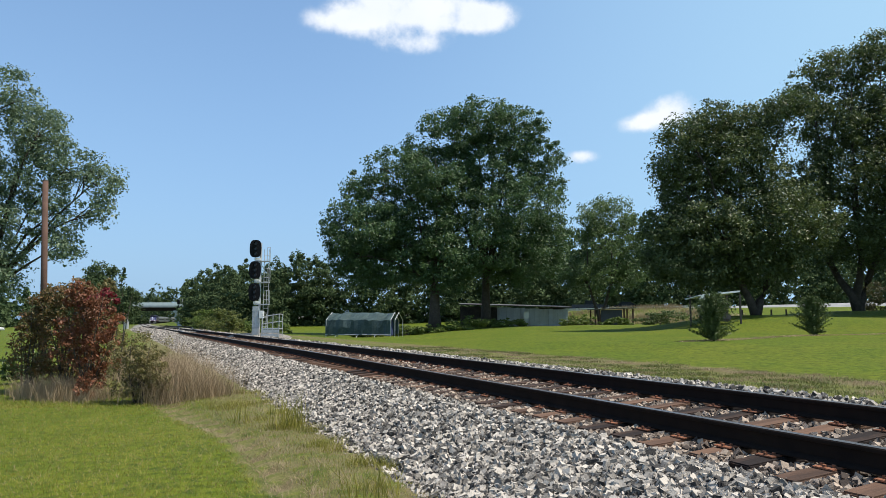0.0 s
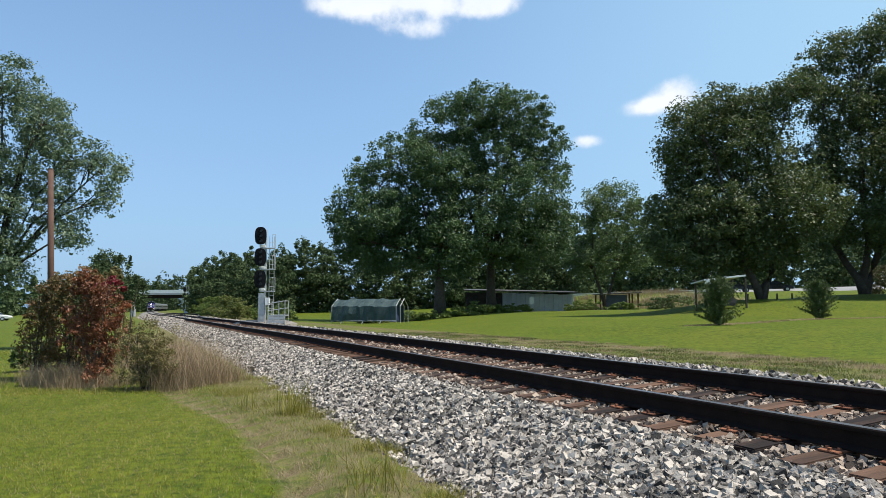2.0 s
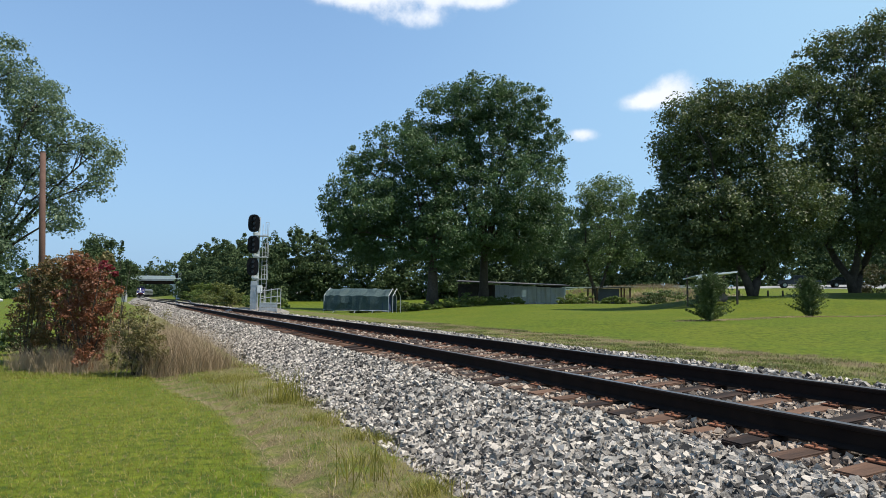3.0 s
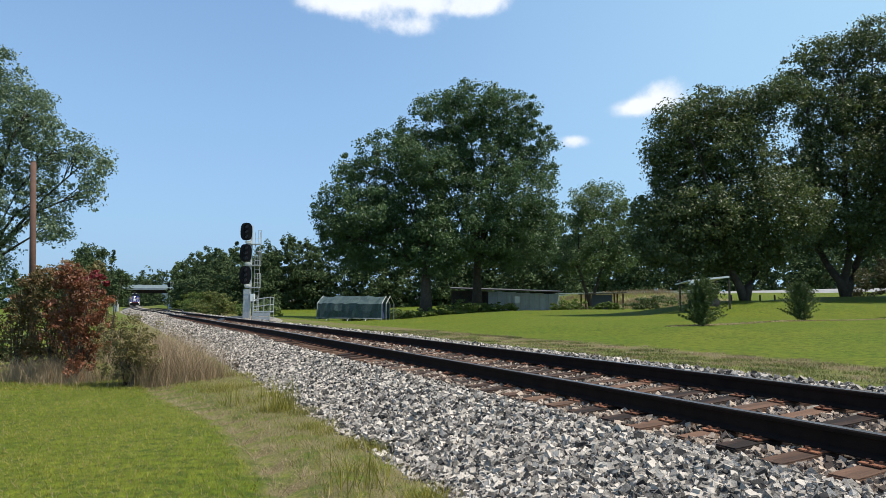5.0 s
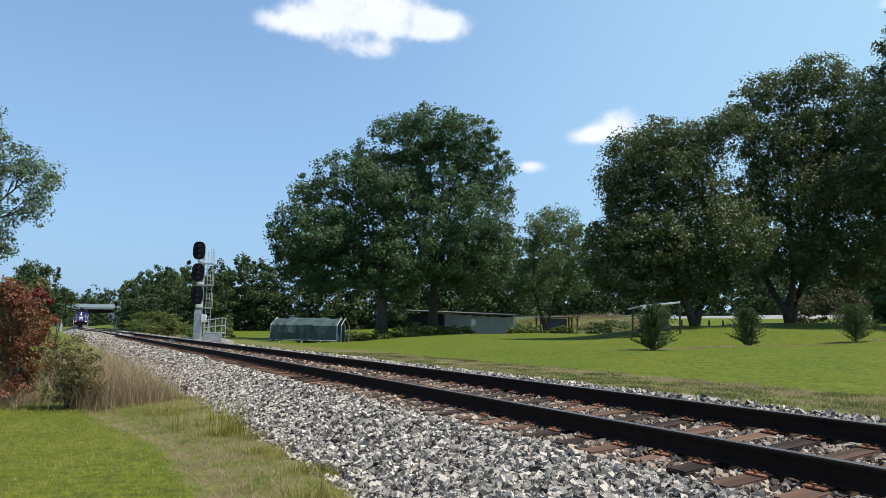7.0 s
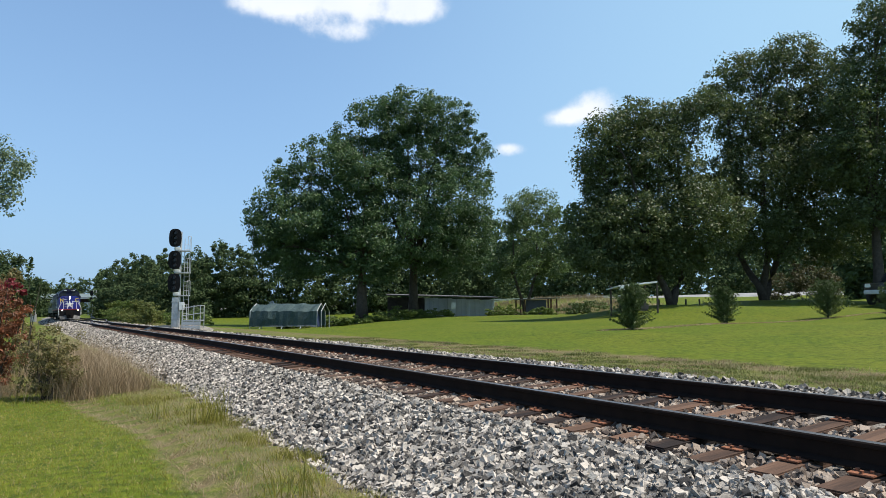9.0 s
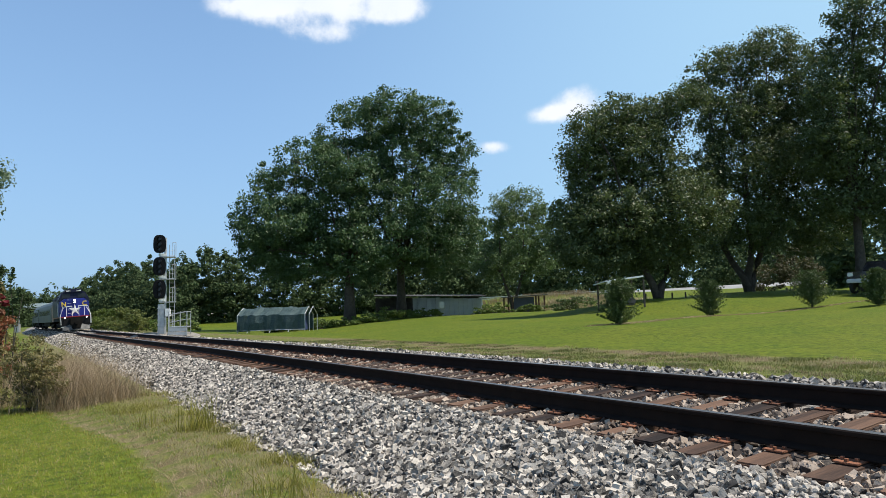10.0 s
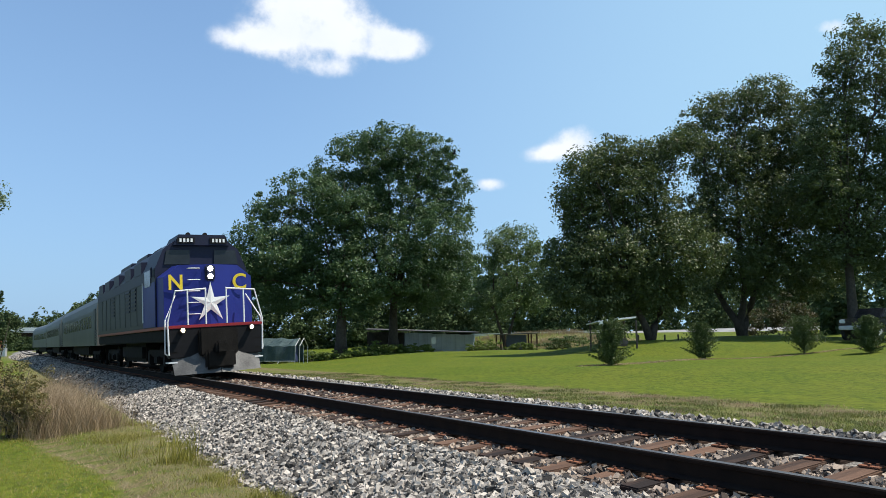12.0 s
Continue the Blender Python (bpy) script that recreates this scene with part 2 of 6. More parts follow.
M = {
    "lawn": ground_material(),
    "stone": surface("ballast stone", (0.030, 0.027, 0.025), (0.46, 0.41, 0.355), 0.9, scale=9, fine=90, bump=0.4, piece=1.3, island=True),
    "stone_rust": surface("rust-stained ballast stone", (0.040, 0.028, 0.022), (0.38, 0.30, 0.235), 0.9, scale=9, fine=90, bump=0.4, piece=1.5, island=True),
    "bed": surface("ballast bed", (0.045, 0.040, 0.036), (0.36, 0.33, 0.30), 0.9, scale=14, fine=32, bump=1.0, dist=0.05),
    "rail": surface("rail steel", (0.010, 0.007, 0.006), (0.026, 0.016, 0.012), 0.85, 0.0, scale=5, fine=120, bump=0.2, spec=0.12),
    "railtop": surface("worn rail head", (0.16, 0.15, 0.15), (0.30, 0.28, 0.27), 0.38, 0.9, scale=3, fine=60, bump=0.05),
    "tie": surface("creosoted tie", (0.018, 0.013, 0.012), (0.135, 0.078, 0.052), 0.9, scale=6.0, fine=30, bump=0.8, dist=0.02, piece=1.1, grain=(0.12, 1.0, 1.0), spec=0.2),
    "plate": surface("rusty tie plate", (0.10, 0.040, 0.022), (0.26, 0.105, 0.055), 0.8, 0.2, scale=7, fine=60, bump=0.3, piece=0.8),
    "bark": surface("bark", (0.030, 0.024, 0.018), (0.105, 0.085, 0.065), 0.95, scale=3, fine=16, bump=0.9, dist=0.04),
    "pole": surface("weathered pole", (0.055, 0.030, 0.022), (0.125, 0.070, 0.052), 0.9, scale=2, fine=30, bump=0.4),
    "oak": leaf_material("oak leaf", (0.033, 0.071, 0.026), (0.102, 0.166, 0.060)),
    "pecan": leaf_material("pecan leaf", (0.038, 0.061, 0.020), (0.122, 0.155, 0.050)),
    "grey_leaf": leaf_material("silver maple leaf", (0.080, 0.128, 0.068), (0.190, 0.250, 0.145)),
    "pecan_light": leaf_material("young pecan leaf", (0.060, 0.100, 0.030), (0.150, 0.215, 0.075)),
    "wood_far": leaf_material("far woods leaf", (0.046, 0.072, 0.032), (0.098, 0.134, 0.060), 0.2, 0.9),
    "weeds": leaf_material("weed leaf", (0.065, 0.110, 0.018), (0.160, 0.210, 0.040)),
    "sunny_bush": leaf_material("sunny shrub leaf", (0.075, 0.105, 0.022), (0.190, 0.200, 0.045)),
    "brown_leaf": leaf_material("olive-brown leaf", (0.046, 0.056, 0.020), (0.098, 0.084, 0.036)),
    "olive": leaf_material("olive shrub leaf", (0.090, 0.092, 0.028), (0.260, 0.205, 0.078)),
    "red": leaf_material("reddened leaf", (0.110, 0.050, 0.022), (0.300, 0.105, 0.048)),
    "rust_green": leaf_material("green leaf turning rust", (0.075, 0.090, 0.028), (0.270, 0.120, 0.050)),
    "crimson": leaf_material("crimson leaf", (0.13, 0.012, 0.018), (0.24, 0.030, 0.035)),
    "juniper": leaf_material("juniper spray", (0.042, 0.074, 0.016), (0.130, 0.172, 0.044), 0.15),
    "straw": leaf_material("dry grass stalk", (0.205, 0.145, 0.085), (0.420, 0.315, 0.195), 0.25),
    "blade": leaf_material("grass blade", (0.140, 0.142, 0.016), (0.330, 0.285, 0.062), 0.35),
    "verge": leaf_material("rough verge blade", (0.055, 0.080, 0.010), (0.170, 0.175, 0.045), 0.3),
    "galv": surface("galvanised steel", (0.36, 0.37, 0.38), (0.60, 0.61, 0.62), 0.5, 0.6, scale=4, fine=40, bump=0.08),
    "black": surface("black paint", (0.005, 0.005, 0.006), (0.013, 0.013, 0.015), 0.6, scale=4, fine=40, bump=0.1, spec=0.15),
    "lens": surface("dark signal lens", (0.01, 0.01, 0.012), (0.03, 0.03, 0.03), 0.12, scale=2, fine=9, bump=0.0),
    "tarp": surface("green tarpaulin", (0.045, 0.085, 0.090), (0.120, 0.175, 0.180), 0.6, scale=1.2, fine=9, bump=0.6, dist=0.05),
    "tarp_end": surface("blue tarpaulin", (0.020, 0.030, 0.090), (0.050, 0.070, 0.170), 0.6, scale=1.2, fine=9, bump=0.6, dist=0.05),
    "tin": surface("corrugated tin", (0.58, 0.61, 0.64), (0.80, 0.82, 0.84), 0.45, 0.15, scale=1.5, fine=20, bump=0.2),
    "tin_roof": surface("rusty dark tin roof", (0.05, 0.045, 0.045), (0.14, 0.12, 0.11), 0.6, 0.3, scale=1.5, fine=20, bump=0.2),
    "dark_wood": surface("old dark timber", (0.035, 0.028, 0.024), (0.11, 0.09, 0.075), 0.9, scale=2, fine=22, bump=0.5),
    "white": surface("white paint", (0.62, 0.63, 0.62), (0.84, 0.84, 0.82), 0.45, scale=2, fine=30, bump=0.05),
    "concrete": surface("bridge concrete", (0.26, 0.27, 0.28), (0.44, 0.45, 0.46), 0.85, scale=0.6, fine=8, bump=0.2),
    "asphalt": surface("asphalt", (0.15, 0.15, 0.15), (0.27, 0.27, 0.265), 0.85, scale=0.5, fine=30, bump=0.2),
    "loco_blue": surface("royal blue paint", (0.014, 0.022, 0.160), (0.018, 0.030, 0.220), 0.45, scale=1.2, fine=30, bump=0.02, spec=0.25),
    "loco_dark": surface("dark blue roof paint", (0.007, 0.009, 0.026), (0.015, 0.018, 0.042), 0.5, scale=1.2, fine=30, bump=0.05, spec=0.25),
    "loco_grey": surface("silver grey paint", (0.042, 0.046, 0.048), (0.078, 0.083, 0.083), 0.55, 0.0, scale=0.9, fine=14, bump=0.03, spec=0.2),
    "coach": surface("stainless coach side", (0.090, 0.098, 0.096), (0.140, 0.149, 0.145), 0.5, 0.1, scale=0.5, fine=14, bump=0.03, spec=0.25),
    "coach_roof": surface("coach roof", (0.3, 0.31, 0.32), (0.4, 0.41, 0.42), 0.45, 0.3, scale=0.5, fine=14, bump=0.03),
    "loco_red": surface("red sill stripe", (0.22, 0.015, 0.018), (0.33, 0.025, 0.030), 0.4, scale=2, fine=30, bump=0.0),
    "yellow": surface("yellow lettering", (0.62, 0.46, 0.02), (0.74, 0.56, 0.04), 0.45, scale=3, fine=30, bump=0.0),
    "under": surface("greasy running gear", (0.006, 0.0055, 0.005), (0.020, 0.018, 0.016), 0.8, 0.0, scale=3, fine=25, bump=0.4, spec=0.1),
    "plow": surface("scuffed grey plow", (0.025, 0.025, 0.026), (0.14, 0.14, 0.138), 0.6, 0.2, scale=2.2, fine=30, bump=0.1),
    "glass": surface("dark window glass", (0.012, 0.014, 0.016), (0.03, 0.035, 0.04), 0.15, scale=1, fine=5, bump=0.0, spec=0.3),
    "headlamp": glow("lit headlamp", (1.0, 0.94, 0.80), 14.0),
    "ditchlamp": glow("lit ditch lamp", (1.0, 0.84, 0.58), 16.0),
    "car_black": surface("black car paint", (0.008, 0.009, 0.010), (0.016, 0.017, 0.019), 0.2, scale=2, fine=20, bump=0.0, coat=0.6),
    "tyre": surface("tyre rubber", (0.012, 0.012, 0.012), (0.03, 0.03, 0.03), 0.85, scale=5, fine=40, bump=0.2),
}


# ---------------------------------------------------------------- builders
def part(name, bm, material, parent=None, label="", smooth=False):
    """Links a bmesh as one mesh object, under a thing or a part where one is given."""
    me = bpy.data.meshes.new(name)
    bm.to_mesh(me)
    bm.free()
    me.materials.append(material)
    if smooth:
        me.polygons.foreach_set("use_smooth", [True] * len(me.polygons))
    ob = new(name, me)
    if parent is not None:
        ob.parent = parent
    if label:
        tagged(ob, label)
    return ob


def box(bm, x0, x1, y0, y1, z0, z1, bevel=0.0, m=None):
    r = bmesh.ops.create_cube(bm, size=1.0)
    vs = r["verts"]
    t = Matrix.Translation(((x0 + x1) / 2, (y0 + y1) / 2, (z0 + z1) / 2)) @ Matrix.Diagonal((x1 - x0, y1 - y0, z1 - z0, 1))
    bmesh.ops.transform(bm, matrix=(m @ t) if m else t, verts=vs)
    if bevel:
        es = list({e for v in vs for e in v.link_edges})
        bmesh.ops.bevel(bm, geom=es, offset=bevel, segments=2, affect="EDGES", clamp_overlap=True)
    return bm


def tube(bm, pts, radii, sides=8, cap=True):
    """A round bar along the points."""
    rings = []
    pts = [Vector(p) for p in pts]
    for i, p in enumerate(pts):
        d = (pts[min(i + 1, len(pts) - 1)] - pts[max(i - 1, 0)]).normalized()
        ref = Vector((0, 0, 1)) if abs(d.z) < 0.9 else Vector((1, 0, 0))
        u = d.cross(ref).normalized()
        v = d.cross(u)
        r = radii[i] if isinstance(radii, (list, tuple)) else radii
        rings.append([bm.verts.new(p + r * (math.cos(2 * math.pi * k / sides) * u + math.sin(2 * math.pi * k / sides) * v)) for k in range(sides)])
    for a, b in zip(rings, rings[1:]):
        for k in range(sides):
            bm.faces.new((a[k], a[(k + 1) % sides], b[(k + 1) % sides], b[k]))
    if cap:
        bm.faces.new(list(reversed(rings[0])))
        bm.faces.new(rings[-1])
    return bm


def prism(bm, outline, y0, y1, m=None):
    """The outline (x, z) drawn out from y0 to y1."""
    a = [bm.verts.new((x, y0, z)) for x, z in outline]
    b = [bm.verts.new((x, y1, z)) for x, z in outline]
    n = len(outline)
    for k in range(n):
        bm.faces.new((a[k], a[(k + 1) % n], b[(k + 1) % n], b[k]))
    bm.faces.new(list(reversed(a)))
    bm.faces.new(b)
    if m:
        bmesh.ops.transform(bm, matrix=m, verts=a + b)
    bmesh.ops.recalc_face_normals(bm, faces=bm.faces)
    return bm


def np_mesh(name, verts, faces, material, smooth=False):
    """A mesh object out of arrays; faces all with the same count of corners."""
    me = bpy.data.meshes.new(name)
    n, k = faces.shape
    me.vertices.add(len(verts))
    me.vertices.foreach_set("co", np.asarray(verts, dtype=np.float32).ravel())
    me.loops.add(n * k)
    me.loops.foreach_set("vertex_index", faces.astype(np.int32).ravel())
    me.polygons.add(n)
    me.polygons.foreach_set("loop_start", np.arange(0, n * k, k, dtype=np.int32))
    me.polygons.foreach_set("use_smooth", np.full(n, smooth))
    me.update(calc_edges=True)
    me.materials.append(material)
    return new(name, me)


def thing(name, m, label, category, group="", kind=""):
    e = new(name)
    e.empty_display_size = 0.3
    e.matrix_world = m
    return tagged(e, label, category, group, kind)


# ---------------------------------------------------------------- the line of the track
def _spline(ctrl, step):
    c = np.array(ctrl, dtype=float)
    c = np.vstack([2 * c[0] - c[1], c, 2 * c[-1] - c[-2]])
    out = []
    for i in range(1, len(c) - 2):
        p0, p1, p2, p3 = c[i - 1:i + 3]
        n = max(4, int(np.linalg.norm(p2 - p1) / step))
        t = np.linspace(0, 1, n, endpoint=False)[:, None]
        out.append(0.5 * (2 * p1 + (p2 - p0) * t + (2 * p0 - 5 * p1 + 4 * p2 - p3) * t ** 2 + (3 * p1 - p0 - 3 * p2 + p3) * t ** 3))
    return np.vstack(out + [c[-2][None]])


def _near_line(y):
    return 6.191 - 0.4325 * y - 0.00093 * y * y + 6e-6 * y ** 3 + 0.12 * math.exp(-((y - 25) / 9) ** 2) + 0.0065 * y * float(np.clip((y - 30) / 25, 0, 1))


LINE = _spline([(_near_line(y), y) for y in (-60, -40, -20, -5, 5, 15, 25, 35, 50, 65, 80, 95)]
               + [(-47.26, 114), (-57.62, 135), (-69.16, 160), (-82.56, 190), (-96.56, 222), (-112.82, 258), (-129.09, 294), (-143.85, 330), (-157.13, 365), (-174.27, 420), (-189.81, 490), (-206.23, 580), (-220.45, 700)], 0.5)
ARC = np.concatenate([[0], np.cumsum(np.linalg.norm(np.diff(LINE, axis=0), axis=1))])
ARC -= np.interp(0.0, LINE[:, 1], ARC)          # zero abreast of the camera
RAIL_TOP, CANT = 0.85, 0.069
TIE_TOP = RAIL_TOP - 0.20


def on_track(a, side=0.0, up=0.0):
    """The place at arc a, side metres to the right of the centre line, up from the plane of the rail heads; and the way along."""
    p = np.array([np.interp(a, ARC, LINE[:, 0]), np.interp(a, ARC, LINE[:, 1])])
    q = np.array([np.interp(a + 0.5, ARC, LINE[:, 0]), np.interp(a + 0.5, ARC, LINE[:, 1])])
    o = np.array([np.interp(a - 0.5, ARC, LINE[:, 0]), np.interp(a - 0.5, ARC, LINE[:, 1])])
    d = (q - o) / np.linalg.norm(q - o)
    cant = CANT * float(np.interp(a, (90, 170), (1, 0)))
    n = Vector((d[1], -d[0], cant)).normalized()
    d3 = Vector((d[0], d[1], 0))
    u = n.cross(d3)
    return Vector((p[0], p[1], RAIL_TOP)) + side * n + up * u, d3, n, u


def track_pose(a, side=0.0, up=0.0):
    """A frame on the track: x to the right, y along the line away from the camera, z up."""
    p, d, n, u = on_track(a, side, up)
    return Matrix.Translation(p) @ Matrix((n, d, u)).transposed().to_4x4()


def beside(x, y):
    """Signed distance from the centre line (right positive) and the arc, for arrays."""
    x, y = np.asarray(x, float).ravel(), np.asarray(y, float).ravel()
    line, arc = LINE[::3], ARC[::3]
    s, a = np.empty(len(x)), np.empty(len(x))
    tang = np.gradient(line, axis=0)
    tang /= np.linalg.norm(tang, axis=1)[:, None]
    for i in range(0, len(x), 4000):
        dx, dy = x[i:i + 4000, None] - line[:, 0], y[i:i + 4000, None] - line[:, 1]
        k = np.argmin(dx * dx + dy * dy, axis=1)
        r = np.arange(len(k))
        s[i:i + 4000] = dx[r, k] * tang[k, 1] - dy[r, k] * tang[k, 0]
        a[i:i + 4000] = arc[k] + dx[r, k] * tang[k, 0] + dy[r, k] * tang[k, 1]
    return s, a


# ---------------------------------------------------------------- the lie of the land
# x, y, height of the rising lawn beyond the track
LAND = [(-6.7, 58, 0.35), (9.7, 75, 1.26), (10.4, 26, 1.0), (17.4, 32, 1.09), (22, 48, 2.2), (32, 52, 2.56), (48, 95, 3.7),
        (33, 110, 4.0), (14.4, 62, 1.45), (8, 58, 0.98), (11.5, 48, 1.0), (-15, 75, 0.45), (-22, 70, 0.9), (9.1, 14, 0.70), (5.6, 15, 0.68), (2, 24, 0.55),
        (-6, 40, 0.45), (22, 20, 1.2), (30, 30, 1.7), (20, 5, 0.9), (70, 60, 4.2), (-60, 200, 1.0), (80, 200, 5.0)]


def smooth(e0, e1, v):
    t = np.clip((v - e0) / (e1 - e0), 0, 1)
    return t * t * (3 - 2 * t)


def edge_bend(a):
    """How far the mown edge swings away from the track farther on."""
    return 0.8 * smooth(12, 18, a)


def land(x, y):
    """Height of the ground under x, y (arrays), with the bank of the track."""
    x, y = np.asarray(x, float).ravel(), np.asarray(y, float).ravel()
    s, a = beside(x, y)
    num, den = np.zeros(len(x)), np.zeros(len(x))
    for px, py, pz in LAND:
        w = 1.0 / ((x - px) ** 2 + (y - py) ** 2 + 6.0) ** 1.5
        num += w * pz
        den += w
    right = num / den
    left = 0.0 + 0.05 * np.sin(x * 0.21 + 1.0) * np.sin(y * 0.17)
    out_r = 0.62 + (right - 0.62) * smooth(5.5, 12.0, s)
    bank_r = 0.64 + (out_r - 0.64) * smooth(3.0, 5.0, s)
    bank_l = 0.08 + (left - 0.08) * smooth(3.3, 5.5, -s)
    z = np.where(s > 0, bank_r, bank_l)
    under = -0.05 + 0 * s
    k = smooth(2.6, 3.15, np.abs(s))
    z = np.where(np.abs(s) < 3.15, under * (1 - k) + z * k, z)
    # furrow where the bank meets the mown lawn
    z = z - 0.08 * np.exp(-((s + 4.23 + edge_bend(a)) / 0.2) ** 2)
    return z


def land_at(x, y):
    return float(land([x], [y])[0])


def make_ground():
    def axis(lo, hi, near, step):
        v, out = 0.0, [0.0]
        while v < hi:
            v += step * max(1.0, (v / near) ** 1.15)
            out.append(min(v, hi))
        v, neg = 0.0, []
        while v > lo:
            v -= step * max(1.0, (-v / near) ** 1.15)
            neg.append(max(v, lo))
        return np.array(neg[::-1] + out)
    xs, ys = axis(-1500, 1500, 12, 0.33), axis(-200, 2500, 16, 0.36)
    gx, gy = np.meshgrid(xs, ys)
    z = land(gx, gy)
    v = np.stack([gx.ravel(), gy.ravel(), z], 1)
    nx, ny = len(xs), len(ys)
    i = (np.arange(ny - 1)[:, None] * nx + np.arange(nx - 1)[None]).ravel()
    f = np.stack([i, i + 1, i + nx + 1, i + nx], 1)
    ob = np_mesh("ground", v, f, M["lawn"], True)
    s, a = beside(gx, gy)
    dry = np.where(s > 0, 0.62 * (1 - smooth(6.2, 7.4, s)) + 0.75 * np.exp(-((s - 6.2) / 0.55) ** 2), 0.85 * (1 - smooth(3.9, 5.0, -s)))
    dry = np.maximum(dry, 1.5 * np.exp(-((s + 4.23 + edge_bend(a)) / 0.20) ** 2))
    at = ob.data.attributes.new("dry", "FLOAT", "POINT")
    at.data.foreach_set("value", dry.astype(np.float32))
    return tagged(ob, "mown green lawn with straw-coloured strips along the track", "ground", kind="structure")


ground = make_ground()


# ---------------------------------------------------------------- track
def bed_top(a, s):
    """Height of the ballast, by arc and side, arrays."""
    cant = CANT * np.interp(a, (90, 170), (1, 0))
    crown = TIE_TOP - 0.030 + cant * s
    edge_l, edge_r = -1.45, 2.15
    toe_l, toe_r = 0.0, 0.56
    zl = (TIE_TOP - 0.025 + cant * edge_l)
    zr = (TIE_TOP - 0.012 + cant * edge_r)
    left = zl + (toe_l - zl) * np.clip((edge_l - s) / 1.9, 0, 1.1)
    right = zr + (toe_r - zr) * np.clip((s - edge_r) / 0.9, 0, 1.2)
    return np.where(s < edge_l, left, np.where(s > edge_r, right, crown + np.clip((s - 1.2) / 0.5, 0, 1) * 0.018))


def make_bed():
    arcs = np.concatenate([np.arange(-40, 60, 0.5), np.arange(60, 700, 4.0)])
    sides = np.array([-3.45, -3.1, -2.6, -2.1, -1.6, -1.45, -0.8, 0, 0.8, 1.2, 1.7, 2.15, 2.6, 3.0, 3.4])
    v = []
    for a in arcs:
        p, d, n, u = on_track(a)
        for s in sides:
            nn = Vector((n.x, n.y, 0)).normalized()
            q = p + nn * s
            v.append((q.x, q.y, float(bed_top(np.array(a), np.array(s))) - 0.035))
    w = len(sides)
    i = (np.arange(len(arcs) - 1)[:, None] * w + np.arange(w - 1)[None]).ravel()
    f = np.stack([i, i + 1, i + w + 1, i + w], 1)
    ob = np_mesh("ballast_bed", np.array(v), f, M["bed"], True)
    return tagged(ob, "sloping grey ballast bed under the railway track", "track bed", kind="structure")


make_bed()


def stones(name, count, arc0, arc1, s0, s1, size, seed, power=1.0, material="stone"):
    """Broken stone strewn on the bed, thinner with the distance."""
    rng = np.random.default_rng(seed)
    a = arc0 + (arc1 - arc0) * rng.random(count) ** power
    s = s0 + (s1 - s0) * rng.random(count)
    s += 0.12 * np.sin(a * 1.7) * np.where(s < -3.0, 1, 0)
    # the ties stay bare: stones there roll into the cribs between them
    crib = np.round((a + 4.0) / 0.51 - 0.5) * 0.51 - 4.0 + 0.255
    a = np.where((np.abs(s) < 1.32) & (a < 118), crib + (rng.random(count) - 0.5) * 0.27, a)
    px, py = np.interp(a, ARC, LINE[:, 0]), np.interp(a, ARC, LINE[:, 1])
    qx, qy = np.interp(a + 0.5, ARC, LINE[:, 0]) - px, np.interp(a + 0.5, ARC, LINE[:, 1]) - py
    ln = np.hypot(qx, qy)
    x, y = px + s * qy / ln, py - s * qx / ln
    z = bed_top(a, s) - 0.018 + rng.random(count) * 0.032
    if size < 0.045 and arc1 < 6:                              # near: twelve corners, else eight
        g = 0.5 * (1 + 5 ** 0.5)
        cube = np.array([(-1, g, 0), (1, g, 0), (-1, -g, 0), (1, -g, 0), (0, -1, g), (0, 1, g), (0, -1, -g), (0, 1, -g), (g, 0, -1), (g, 0, 1), (-g, 0, -1), (-g, 0, 1)]) * 0.30
        quads = np.array([(0, 11, 5), (0, 5, 1), (0, 1, 7), (0, 7, 10), (0, 10, 11), (1, 5, 9), (5, 11, 4), (11, 10, 2), (10, 7, 6), (7, 1, 8),
                          (3, 9, 4), (3, 4, 2), (3, 2, 6), (3, 6, 8), (3, 8, 9), (4, 9, 5), (2, 4, 11), (6, 2, 10), (8, 6, 7), (9, 8, 1)])
    else:
        cube = np.array([(i, j, k) for i in (-1, 1) for j in (-1, 1) for k in (-1, 1)], float) * 0.5
        quads = np.array([(0, 1, 3, 2), (4, 6, 7, 5), (0, 4, 5, 1), (2, 3, 7, 6), (0, 2, 6, 4), (1, 5, 7, 3)])
    nc = len(cube)
    r = size * (0.6 + 0.9 * rng.random((count, 1, 1)) ** 2)
    v = cube[None] * r * (0.78 + 0.5 * rng.random((count, 1, 3)))
    v = v * (1 + 0.42 * (rng.random((count, nc, 1)) - 0.5)) + r * 0.22 * (rng.random((count, nc, 3)) - 0.5)
    q = rng.normal(size=(count, 4))
    q /= np.linalg.norm(q, axis=1)[:, None]
    w_, x_, y_, z_ = q.T
    R = np.stack([1 - 2 * (y_ ** 2 + z_ ** 2), 2 * (x_ * y_ - z_ * w_), 2 * (x_ * z_ + y_ * w_),
                  2 * (x_ * y_ + z_ * w_), 1 - 2 * (x_ ** 2 + z_ ** 2), 2 * (y_ * z_ - x_ * w_),
                  2 * (x_ * z_ - y_ * w_), 2 * (y_ * z_ + x_ * w_), 1 - 2 * (x_ ** 2 + y_ ** 2)], 1).reshape(-1, 3, 3)
    v = np.einsum("nij,nkj->nki", R, v) + np.stack([x, y, z], 1)[:, None]
    f = (np.arange(count)[:, None, None] * nc + quads[None]).reshape(-1, quads.shape[1])
    ob = np_mesh(name, v.reshape(-1, 3), f, M[material])
    return tagged(ob, "loose broken grey and white railway ballast stones", "gravel", kind="stuff")



